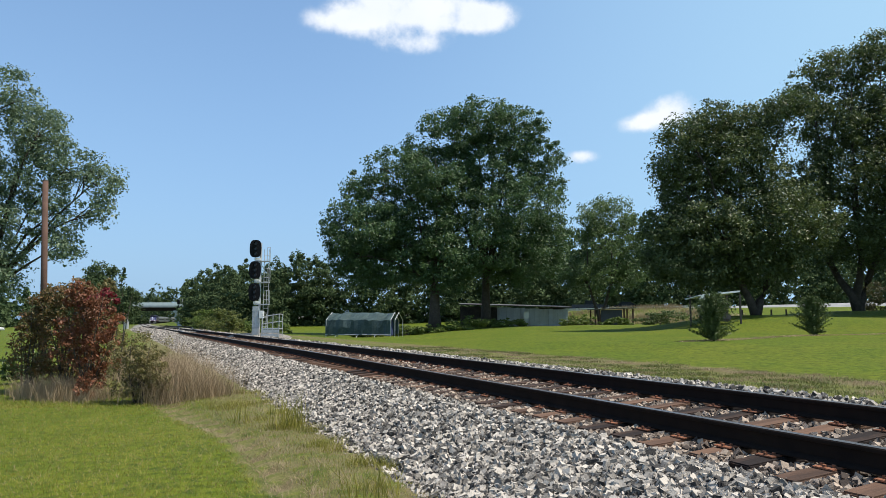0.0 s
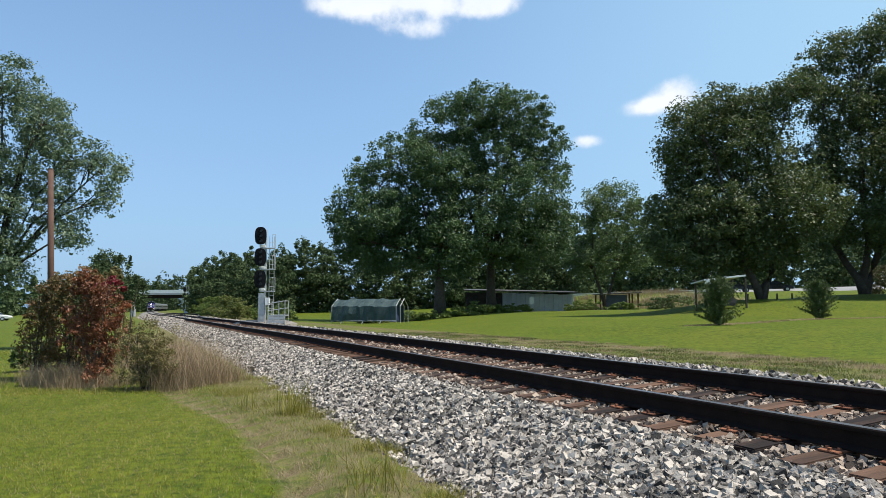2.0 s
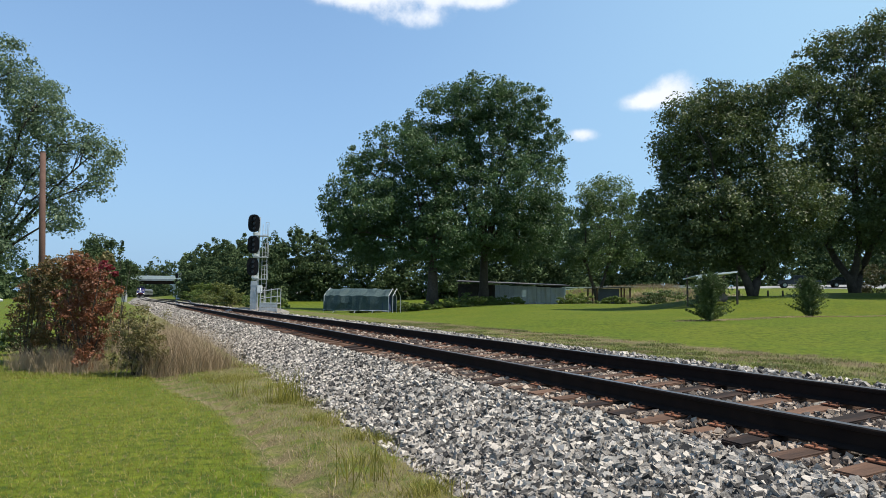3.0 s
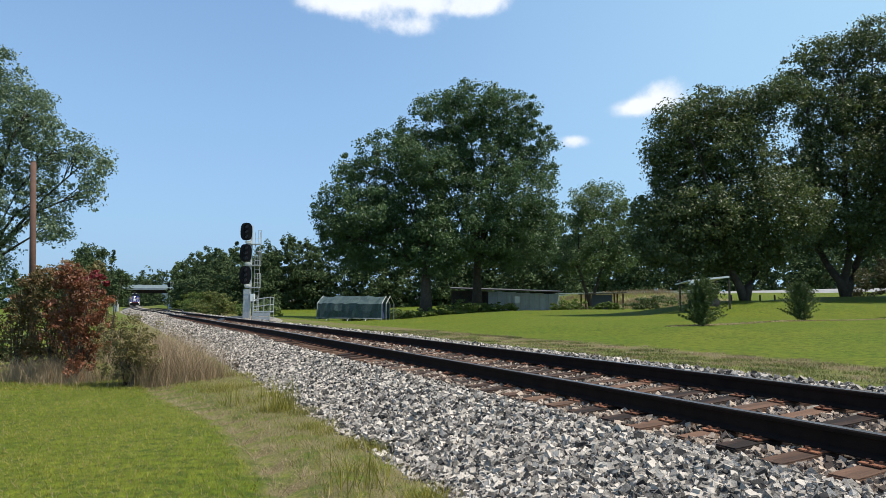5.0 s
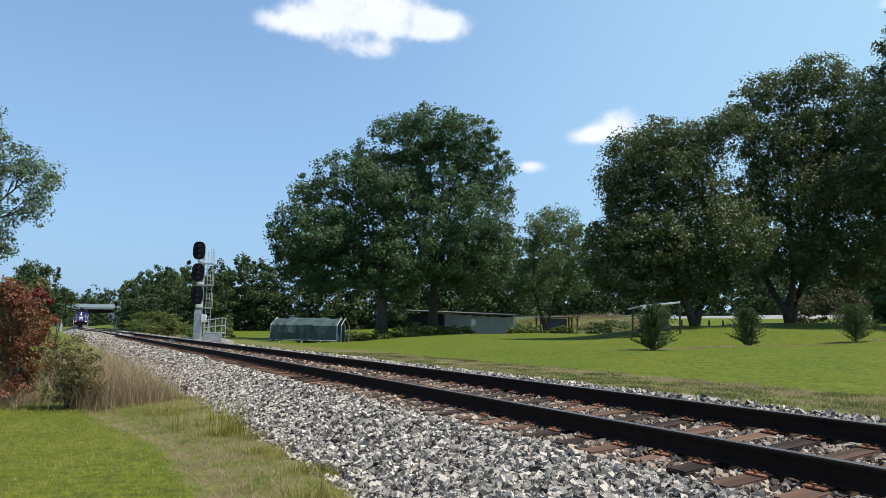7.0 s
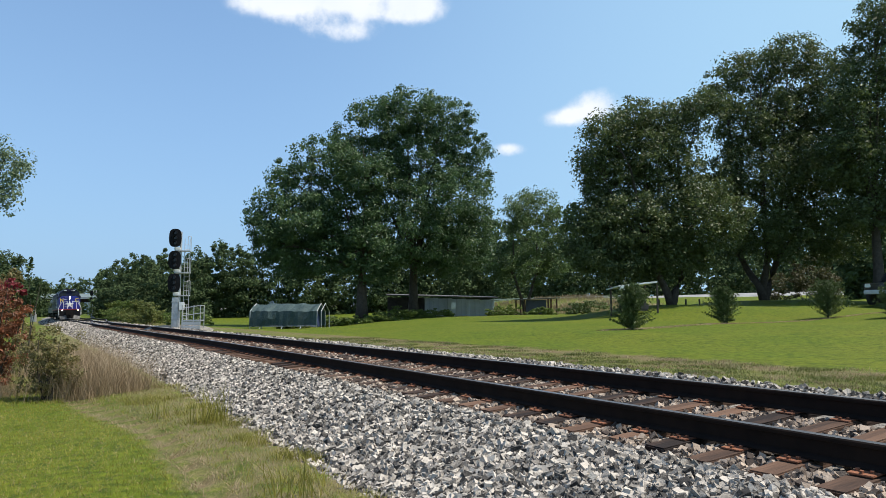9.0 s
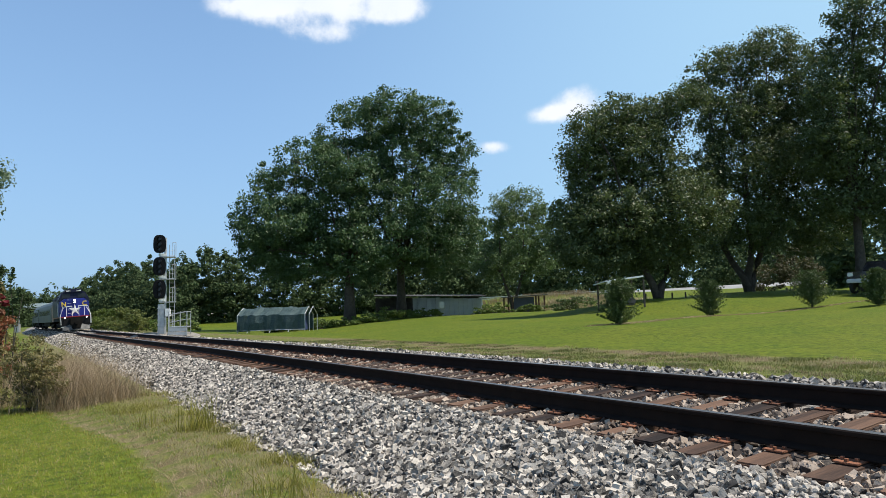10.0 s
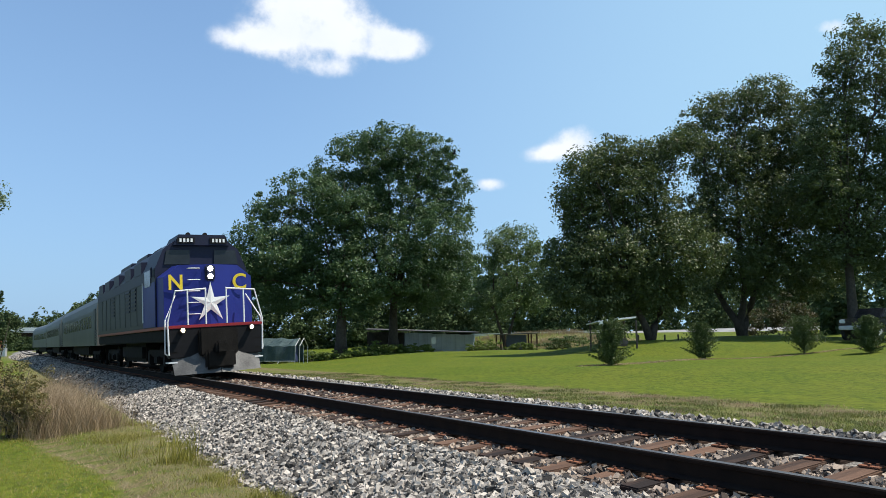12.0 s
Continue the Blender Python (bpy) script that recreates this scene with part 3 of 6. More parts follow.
stones("ballast", 21000, -0.6, 5.5, -3.4, -1.33, 0.041, 1)
stones("ballast", 12500, 5.5, 9.0, -3.4, -1.33, 0.043, 10)
stones("ballast", 20000, 9.0, 28.0, -3.45, -1.33, 0.043, 2, 1.3)
stones("ballast", 12000, 28.0, 75.0, -3.45, -1.2, 0.056, 3, 1.3)
stones("ballast", 8000, 75.0, 170.0, -3.45, 3.3, 0.10, 9, 1.3)
stones("ballast", 8500, -1.0, 16.0, -0.66, 0.66, 0.035, 4, 1.0, "stone_rust")
stones("ballast", 4000, 16.0, 60.0, -0.66, 0.66, 0.052, 5, 1.3, "stone_rust")
stones("ballast", 3200, -1.0, 16.0, -1.33, -0.84, 0.042, 6, 1.0, "stone_rust")
stones("ballast", 11500, -4.0, 22.0, 1.33, 2.9, 0.038, 7)
stones("ballast", 3500, 22.0, 70.0, 1.2, 3.05, 0.062, 8, 1.3)

track = thing("railway_track", Matrix.Identity(4), "single railway track, dark steel rails on rusty brown wooden ties", "railway track", kind="structure")

RAIL_SHAPE = [(-0.076, -0.181), (0.076, -0.181), (0.076, -0.170), (0.012, -0.150), (0.009, -0.045), (0.036, -0.036), (0.037, -0.010),
              (0.028, 0.0), (-0.028, 0.0), (-0.037, -0.010), (-0.036, -0.036), (-0.009, -0.045), (-0.012, -0.150), (-0.076, -0.170)]


def sweep_rail(name, side, arcs, parent, shift=None, label=""):
    v, n = [], len(RAIL_SHAPE)
    for a in arcs:
        off = shift(a) if shift else 0.0
        p, d, r, u = on_track(a, side + off)
        v += [p + r * x + u * z for x, z in RAIL_SHAPE]
    i = np.arange(len(arcs) - 1)[:, None] * n
    k = np.arange(n)[None]
    f = np.stack([i + k, i + (k + 1) % n, i + n + (k + 1) % n, i + n + k], 2).reshape(-1, 4)
    ob = np_mesh(name, np.array(v), f, M["rail"])
    ob.data.materials.append(M["railtop"])
    idx = np.where((f % n == 7).any(1) & (f % n == 8).any(1), 1, 0)
    ob.data.polygons.foreach_set("material_index", idx.astype(np.int32))
    ob.parent = parent
    return tagged(ob, label) if label else ob


RAIL_ARCS = np.concatenate([np.arange(-40, 120, 1.0), np.arange(120, 700, 5.0)])
sweep_rail("rail", -0.7525, RAIL_ARCS, track, label="dark brown steel rail with a worn top")
sweep_rail("rail", 0.7525, RAIL_ARCS, track, label="dark brown steel rail with a worn top")

siding = thing("siding_track", Matrix.Identity(4), "rusty siding track that branches off the main line", "railway track", kind="structure")
SIDE_ARCS = np.arange(66, 200, 3.0)


def siding_shift(a):
    return float(4.2 * smooth(66, 150, np.array(a)))


sweep_rail("rail", -0.7525, SIDE_ARCS, siding, siding_shift)
sweep_rail("rail", 0.7525, SIDE_ARCS, siding, siding_shift)


def make_ties():
    rng = random.Random(11)
    bm = bmesh.new()
    box(bm, -1.30, 1.30, -0.112, 0.112, -0.17, 0.0, 0.012)
    master = part("tie", bm, M["tie"], track)
    tie_mesh = master.data
    bm = bmesh.new()
    box(bm, -0.185, 0.185, -0.09, 0.09, 0.0, 0.014, 0.004)
    for sx, sy in ((-0.115, 0.05), (-0.115, -0.05), (0.115, 0.05), (-0.155, 0.0)):
        box(bm, sx - 0.011, sx + 0.011, sy - 0.011, sy + 0.011, 0.013, 0.034)
    first = part("tie_plate", bm, M["plate"], track)
    plate_mesh = first.data
    bpy.data.objects.remove(master)
    bpy.data.objects.remove(first)
    for i in range(240):
        a = -4.0 + i * 0.51 + rng.uniform(-0.03, 0.03)
        skew = pose(rng.uniform(-0.06, 0.06), 0, 0, rng.uniform(-1.5, 1.5), 0, rng.uniform(-1.6, 1.6))
        t = new("tie", tie_mesh)
        t.parent = track
        t.matrix_local = track_pose(a, 0, -0.197 + rng.uniform(-0.006, 0.004)) @ skew
        if i < 145:
            for side in (-0.7525, 0.7525):
                p = new("tie_plate", plate_mesh)
                p.parent = track
                p.matrix_local = track_pose(a, side, -0.1955) @ pose(0, 0, 0, 0, 0, rng.uniform(-2, 2))


# ---------------------------------------------------------------- plants
def leaf_quads(centres, n, size, rng, long=1.3, up=0.3, flat=0.75):
    """n leaves about each centre (x, y, z, rx, ry, rz), as small folded-open rhombs. Returns verts and faces."""
    c = np.repeat(np.asarray(centres, float), n, axis=0)
    k = len(c)
    d = rng.normal(size=(k, 3))
    d /= np.linalg.norm(d, axis=1)[:, None]
    rad = rng.random((k, 1)) ** 0.45
    p = c[:, :3] + d * rad * c[:, 3:6]
    nrm = 0.60 * rng.normal(size=(k, 3)) + d * 0.9
    nrm[:, 2] += up
    nrm /= np.linalg.norm(nrm, axis=1)[:, None]
    t = np.cross(nrm, rng.normal(size=(k, 3)))
    t /= np.linalg.norm(t, axis=1)[:, None] + 1e-9
    b = np.cross(nrm, t)
    s = size * (0.55 + 0.9 * rng.random((k, 1)))
    v = np.stack([p - t * s * long * 0.5, p + b * s * flat * 0.5 + nrm * s * 0.12, p + t * s * long * 0.5, p - b * s * flat * 0.5 + nrm * s * 0.12], 1)
    f = np.arange(k * 4).reshape(-1, 4)
    return v.reshape(-1, 3), f


def clumps(blobs, per, frac, rng):
    """Splits each blob (x, y, z, rx, ry, rz) into clumps, most near its surface."""
    out = []
    for x, y, z, rx, ry, rz in blobs:
        for _ in range(per):
            d = rng.normal(size=3)
            d /= np.linalg.norm(d)
            r = 0.30 + 0.78 * rng.random() ** 0.6
            g = frac * (0.45 + 0.9 * rng.random()) * (1.25 - 0.55 * r)
            out.append((x + d[0] * rx * r, y + d[1] * ry * r, z + d[2] * rz * r, g * rx, g * ry, g * rz * 0.8))
    return out


def boughs(blobs, total, size, rng):
    """Clumps of about one size for the boughs of a crown, more on the larger ones, most near their surface."""
    w = np.array([(b[3] * b[4] * b[5]) ** 0.75 for b in blobs])
    out = []
    for (x, y, z, rx, ry, rz), n in zip(blobs, np.maximum(6, np.round(total * w / w.sum())).astype(int)):
        d = rng.normal(size=(n, 3))
        d /= np.linalg.norm(d, axis=1)[:, None]
        r = 0.36 + 0.70 * rng.random((n, 1)) ** 0.5
        g = size * (0.50 + 0.95 * rng.random(n))
        q = np.array([[x, y, z]]) + d * r * np.array([[rx, ry, rz]])
        out.append(np.column_stack([q, g, g, g * 0.72]))
    return np.vstack(out)


def tree(name, x, y, blobs, material, label, trunk=0.4, leaf=0.34, per=40, leaves=60, frac=0.6, forks=1, fill=60, seed=1, lean=0.0, group="", base=None, fork_at=None):
    """A tapered trunk that forks into limbs, one towards each blob of the crown, and a crown of single leaves in clumps."""
    rng = np.random.default_rng(seed)
    z0 = land_at(x, y) if base is None else base
    root = thing(name, pose(x, y, z0 - 0.05), label, "tree", group)
    bl = [(bx, by, bz - z0, rx, ry, rz) for bx, by, bz, rx, ry, rz in blobs]
    low = min(b[2] - b[5] for b in bl)
    top = max(b[2] for b in bl)
    bm = bmesh.new()
    crotch = fork_at or max(1.2, min(low + 1.0, top * 0.35))
    heads = []
    for k in range(forks):
        ang = 2 * math.pi * k / max(forks, 1) + 0.4
        sp = (0.0 if forks == 1 else 0.22 * crotch if fork_at is None else 0.36 * crotch)
        head = Vector((lean + sp * math.cos(ang) * 1.6, sp * math.sin(ang), crotch + 0.5))
        r = trunk if forks == 1 else trunk * 0.72
        tube(bm, [(0.05 * k, 0, 0), (sp * math.cos(ang) * 0.35, 0, crotch * 0.35), (head.x * 0.6, head.y * 0.6, crotch * 0.7), head],
             [r * 1.5, r * 1.05, r * 0.9, r * 0.75], 9)
        heads.append(head)
    part("trunk", bm, M["bark"], root, smooth=True)
    bm = bmesh.new()
    for bx, by, bz, rx, ry, rz in bl:
        h = min(heads, key=lambda q: abs(q.x - bx))
        e = Vector((bx, by, bz + rz * 0.3))
        mid = h.lerp(e, 0.5) + Vector((0, 0, 0.1 * (e - h).length)) + Vector(rng.normal(size=3) * 0.25)
        tube(bm, [h - Vector((0, 0, 0.3)), mid, e], [trunk * 0.42, trunk * 0.22, trunk * 0.07], 6)
        for _ in range(5):
            d = Vector(rng.normal(size=3)).normalized()
            q = Vector((bx + d.x * rx * 0.85, by + d.y * ry * 0.85, bz + d.z * rz * 0.85))
            st = mid.lerp(e, 0.3 + 0.6 * rng.random())
            tube(bm, [st, st.lerp(q, 0.5) + Vector((0, 0, 0.15)), q], [trunk * 0.13, trunk * 0.08, trunk * 0.03], 5)
    part("limb", bm, M["bark"], root, smooth=True)
    v, f = leaf_quads(boughs(bl, per * len(bl), frac, rng), leaves, leaf, rng)
    v2, f2 = leaf_quads(boughs([(q[0], q[1], q[2], q[3] * 0.75, q[4] * 0.75, q[5] * 0.75) for q in bl], fill, frac * 1.5, rng), 40, leaf * 1.25, rng)
    crown = np_mesh("crown", np.vstack([v, v2]), np.vstack([f, f2 + len(v)]), material)
    crown.parent = root
    return root


tree('oak_tree', -0.8, 66.0, [(-3.6, 0.2, 16.4, 3.1, 3.1, 2.5), (-6.7, 0.6, 14.1, 2.8, 2.8, 2.5), (-6.4, -0.9, 10.8, 4.2, 4.2, 2.8), (-8.9, 0.0, 10.2, 1.8, 1.8, 2.0), (-1.4, 1.7, 11.6, 4.2, 4.2, 3.9), (-4.4, 2.2, 7.4, 5.3, 5.3, 2.5), (0.3, -1.0, 15.0, 2.5, 2.5, 3.1), (1.1, -1.0, 7.2, 3.4, 3.4, 2.8), (-8.2, -1.1, 8.0, 2.3, 2.3, 1.4)],
     M['oak'], trunk=0.5, leaf=0.19, per=85, leaves=84, fill=170, frac=0.78, forks=1, seed=31, label='big spreading oak tree with dark green crown on the lawn')
tree('oak_tree', 4.4, 70.0, [(-4.0, -0.2, 21.5, 3.0, 3.0, 2.7), (-0.8, -1.6, 22.3, 3.3, 3.3, 2.2), (3.1, -0.1, 21.9, 3.3, 3.3, 2.4), (5.7, 0.4, 18.5, 2.5, 2.5, 2.9), (6.9, -0.3, 15.5, 1.5, 1.5, 1.7), (1.0, 0.9, 18.2, 5.1, 5.1, 3.6), (-3.7, 0.3, 17.0, 3.3, 3.3, 3.3), (2.4, -2.5, 12.8, 5.1, 5.1, 3.3), (6.2, 0.2, 10.4, 2.7, 2.7, 2.4), (-0.5, -1.5, 9.3, 6.0, 6.0, 3.3), (4.4, -0.3, 7.8, 3.6, 3.6, 2.4), (-7.0, -0.4, 19.4, 1.8, 1.8, 1.8)],
     M['oak'], trunk=0.45, leaf=0.19, per=85, leaves=84, fill=190, frac=0.80, forks=1, seed=32, label='tall oak tree with dark green crown behind the tin shed')
tree('pecan_tree', 17.9, 78.0, [(1.7, 0.7, 14.2, 3.0, 3.0, 2.1), (-0.7, -0.1, 13.0, 2.2, 2.2, 2.5), (3.5, -0.7, 11.7, 1.8, 1.8, 2.5), (0.7, 0.1, 9.8, 3.6, 3.6, 2.7), (-3.1, 0.7, 7.6, 2.0, 2.0, 2.0), (3.8, -0.4, 7.6, 2.0, 2.0, 2.0), (-0.1, -1.0, 6.5, 3.5, 3.5, 1.6)],
     M['pecan_light'], trunk=0.26, fill=30, leaf=0.18, per=62, leaves=50, frac=0.74, forks=2, seed=33, label='slender young pecan tree with airy green crown')
tree('pecan_tree', 21.9, 48.0, [(-4.5, -0.2, 14.9, 1.7, 1.7, 1.7), (-2.1, 0.9, 16.2, 2.0, 2.0, 1.6), (-4.0, 1.2, 11.6, 2.4, 2.4, 2.4), (-0.6, 0.6, 12.8, 3.3, 3.3, 2.7), (1.0, 0.9, 16.1, 2.2, 2.2, 1.5), (-5.7, 0.7, 7.9, 2.0, 2.0, 2.1), (-2.6, -0.5, 7.9, 3.7, 3.7, 2.4), (1.6, -1.4, 8.7, 3.3, 3.3, 2.8), (-6.6, 0.2, 5.9, 1.3, 1.3, 1.3), (-0.5, 0.2, 5.7, 3.5, 3.5, 1.5), (-4.2, -0.4, 5.3, 2.6, 2.6, 1.3), (-5.9, -0.3, 13.0, 1.1, 1.1, 1.3), (2.9, -0.2, 17.2, 1.7, 1.7, 1.1)],
     M['pecan'], fill=560, trunk=0.36, leaf=0.15, per=75, leaves=72, frac=0.76, forks=2, fork_at=3.0, seed=34, label='large pecan tree with a forked trunk on the rising lawn')
tree('pecan_tree', 31.5, 52.0, [(-2.1, -0.1, 20.7, 2.0, 2.0, 1.9), (0.4, -0.5, 21.4, 2.1, 2.1, 1.8), (3.0, -0.5, 22.8, 2.4, 2.4, 2.1), (-1.0, -0.2, 17.1, 3.6, 3.6, 2.8), (2.8, 1.3, 17.8, 3.3, 3.3, 3.3), (5.7, 0.3, 20.3, 3.6, 3.6, 3.3), (0.5, -1.0, 12.6, 4.5, 4.5, 3.3), (-3.4, -0.6, 12.6, 2.6, 2.6, 2.6), (4.7, -0.2, 12.6, 3.8, 3.8, 3.6), (-1.3, -1.3, 8.0, 4.3, 4.3, 2.1), (3.5, -1.3, 7.7, 4.3, 4.3, 2.4), (6.9, 0.1, 15.7, 3.8, 3.8, 4.3), (-3.3, -0.6, 19.1, 1.4, 1.4, 1.4)],
     M['pecan'], fill=560, trunk=0.40, leaf=0.16, per=75, leaves=72, frac=0.76, forks=3, fork_at=3.4, seed=35, label='large pecan tree with a wide forked trunk on the rising lawn')
tree('pecan_tree', 36.0, 45.0, [(2.2, -0.0, 24.8, 2.0, 2.0, 1.8), (4.2, -0.4, 21.9, 2.5, 2.5, 2.3), (0.8, 0.5, 19.8, 2.3, 2.3, 2.5), (3.0, 0.8, 16.1, 3.1, 3.1, 3.1), (1.1, 0.6, 11.7, 3.1, 3.1, 2.5), (-1.4, 0.4, 8.7, 2.3, 2.3, 1.4), (6.7, -0.5, 19.3, 3.7, 3.7, 4.1), (6.9, 0.7, 12.7, 3.7, 3.7, 3.7), (3.1, -0.5, 8.4, 2.9, 2.9, 1.8), (10.3, 0.3, 17.2, 3.7, 3.7, 4.9), (-1.7, -0.4, 16.6, 2.0, 2.0, 2.5), (-2.0, -0.1, 12.7, 2.5, 2.5, 2.3), (0.3, -0.7, 22.7, 1.4, 1.4, 1.4)],
     M['pecan'], fill=560, trunk=0.34, leaf=0.155, per=75, leaves=72, frac=0.76, forks=1, seed=36, label='tall dark pecan tree beside the parked car')
tree('maple_tree', -21.2, 30.0, [(1.3, -0.4, 11.9, 1.6, 1.6, 1.2), (2.4, 0.6, 10.6, 1.3, 1.3, 1.1), (3.2, -0.3, 10.0, 1.1, 1.1, 1.0), (2.1, 0.4, 8.2, 1.8, 1.8, 1.5), (4.5, 0.2, 8.7, 1.2, 1.2, 1.0), (5.8, 0.2, 8.0, 0.9, 0.9, 0.9), (6.1, -0.0, 6.7, 0.5, 0.5, 0.6), (4.0, 0.1, 6.4, 1.2, 1.2, 1.2), (4.6, -0.4, 5.0, 0.8, 0.8, 0.6), (1.6, -0.8, 5.7, 1.8, 1.8, 1.5), (-0.8, -0.7, 10.2, 2.3, 2.3, 2.3), (-1.2, -0.8, 6.5, 2.3, 2.3, 2.3), (1.6, -0.7, 3.9, 1.6, 1.6, 1.1), (0.3, -0.6, 2.9, 1.5, 1.5, 1.0)],
     M['grey_leaf'], trunk=0.22, leaf=0.095, per=105, leaves=42, frac=0.38, fill=120, forks=2, seed=37, label='silver maple tree with grey-green airy foliage on the lawn')
tree('cedar_tree', -30.7, 62.0, [(-0.3, 0.1, 6.0, 1.2, 1.2, 1.1), (-0.6, -0.6, 4.5, 1.8, 1.8, 1.6), (0.7, 0.9, 3.5, 2.0, 2.0, 1.6), (-1.0, 0.3, 2.7, 1.7, 1.7, 1.6)],
     M['wood_far'], trunk=0.2, leaf=0.16, per=90, leaves=40, frac=0.5, fill=80, seed=38, label='round-topped dark cedar tree behind the shrubs')


def woods(x0, y0, x1, y1, height, depth, count, label, seed, leaf=0.9, leaves=420, low=0.05, name="woods", material="wood_far", wide=0.30):
    """A far stand of trees, crown by crown, from the ground up, between two points."""
    rng = np.random.default_rng(seed)
    blobs, bm = [], bmesh.new()
    for i in range(count):
        t = (i + rng.random()) / count
        off = (rng.random() - 0.5) * depth
        ux, uy = x1 - x0, y1 - y0
        ln = math.hypot(ux, uy)
        x, y = x0 + t * ux - uy / ln * off, y0 + t * uy + ux / ln * off
        h = height * (0.72 + 0.45 * rng.random())
        z = land_at(x, y)
        tube(bm, [(x, y, z - 0.2), (x, y, z + h * 0.6)], [0.02 * h, 0.01 * h], 5)
        w = h * wide * (0.8 + 0.5 * rng.random())
        for fr, fw in ((low + 0.04, 0.9), (low + 0.20, 0.9), (low + 0.42, 1.0), (0.68, 0.85), (0.87, 0.5)):
            blobs.append((x + rng.normal() * 0.2 * w, y + rng.normal() * 0.2 * w, z + h * fr, w * fw, w * fw, h * 0.17))
    v, f = leaf_quads(clumps(blobs, 10, 0.45, rng), max(8, leaves // 16), leaf, rng)
    ob = np_mesh(name, v, f, M[material])
    tagged(ob, label, "woods", kind="stuff")
    return ob


woods(-47, 138, -22, 100, 9.4, 12, 26, "dense dark green wood behind the signal mast", 21, 0.28, 860)
woods(-26, 100, 18, 118, 11, 10, 26, "dense dark green wood behind the big oaks", 22, 0.32, 640)
woods(5, 140, 150, 118, 17, 16, 40, "dark green wood beyond the country road", 23, 0.70, 320)
woods(0, 132, 150, 110, 10.0, 5, 64, "dark undergrowth at the edge of the wood beyond the road", 30, 0.50, 190, name="undergrowth")
woods(-30, 104, 24, 112, 7.0, 5, 40, "dark undergrowth behind the big oaks", 32, 0.42, 190, name="undergrowth")
woods(20, 158, 170, 138, 21, 16, 34, "tall dark green wood far beyond the road", 33, 1.2, 140)
woods(58, 78, 95, 20, 14, 14, 18, "dark green wood at the top of the lawn", 24, 0.6, 420)
woods(54, 74, 88, 18, 5, 6, 20, "dark undergrowth at the top of the lawn", 31, 0.45, 330, name="undergrowth")
woods(-78, 225, -50, 145, 10.5, 14, 16, "green wood along the far side of the line", 25, 0.55, 360)
woods(-330, 560, -90, 480, 27, 40, 95, "hazy green wood in the far distance beyond the bridge", 26, 1.4, 150)
woods(-270, 470, -120, 440, 12, 20, 34, "far green trees beyond the bridge", 34, 1.1, 150)
woods(-190, 340, -145, 225, 9, 16, 14, "green wood beside the far curve of the line", 27, 0.8, 260)
woods(-330, 330, -110, 190, 10, 30, 30, "distant trees beyond the wide lawns", 28, 0.9, 150)
woods(-160, 60, -150, 180, 11, 16, 16, "distant trees on the edge of the lawns", 29, 0.8, 220)


# ---------------------------------------------------------------- shrubs and grass
def shrub(name, x, y, blobs, material, label, leaf=0.07, per=14, leaves=60, frac=0.4, seed=1, long=1.4, stems=9, category="shrub", stem_mat="bark", group=""):
    """Stems from one root and leaves in clumps; blobs are relative to the root."""
    rng = np.random.default_rng(seed)
    root = thing(name, pose(x, y, land_at(x, y) - 0.02), label, category, group)
    bm = bmesh.new()
    for k in range(stems):
        b = blobs[k % len(blobs)]
        e = Vector((b[0] + rng.normal() * b[3] * 0.5, b[1] + rng.normal() * b[4] * 0.5, b[2] + b[5] * 0.6 * rng.random()))
        s = Vector((rng.normal() * 0.06, rng.normal() * 0.06, 0))
        tube(bm, [s, s.lerp(e, 0.5) + Vector((rng.normal() * 0.06, rng.normal() * 0.06, 0.05)), e], [0.022, 0.014, 0.005], 5)
    part("stem", bm, M[stem_mat], root)
    v, f = leaf_quads(clumps(blobs, per, frac, rng), leaves, leaf, rng, long)
    c = np_mesh("foliage", v, f, material)
    c.parent = root
    return root


# the overgrown clump at the foot of the bank
shrub("shrub", -7.98, 15.60, [(-0.05, 0, 1.0, 0.5, 0.6, 0.55), (0.1, 0.1, 1.65, 0.55, 0.6, 0.5), (-0.35, 0.1, 1.75, 0.5, 0.5, 0.5), (0.3, 0, 1.15, 0.35, 0.5, 0.5), (0.05, -0.1, 0.45, 0.3, 0.5, 0.42), (-0.45, 0.1, 1.2, 0.45, 0.5, 0.5), (0.1, 0, 2.15, 0.35, 0.4, 0.4), (-0.3, 0, 2.3, 0.3, 0.3, 0.35)],
      M["red"], "leafy sapling shrub turned rust red at the edge of the lawn", 0.052, 30, 34, frac=0.36, seed=51)
shrub("shrub", -8.41, 16.40, [(-0.15, 0, 2.25, 0.4, 0.4, 0.3), (0.2, 0, 2.3, 0.35, 0.4, 0.25)], M["crimson"], "crimson-leaved shrub top among rust-red leaves", 0.065, 14, 26, seed=52)
shrub("shrub", -9.42, 17.00, [(-0.25, 0, 0.5, 0.55, 0.6, 0.5), (0.3, 0, 0.6, 0.5, 0.6, 0.5), (-0.2, 0, 1.2, 0.65, 0.6, 0.7), (0.1, 0, 2.05, 0.6, 0.5, 0.6), (-0.45, 0.1, 2.0, 0.45, 0.5, 0.5), (0.45, 0.2, 1.3, 0.5, 0.5, 0.6), (0.3, 0, 2.5, 0.4, 0.4, 0.3)],
      M["rust_green"], "tall olive and rust coloured shrub at the edge of the lawn", 0.055, 30, 36, seed=53)
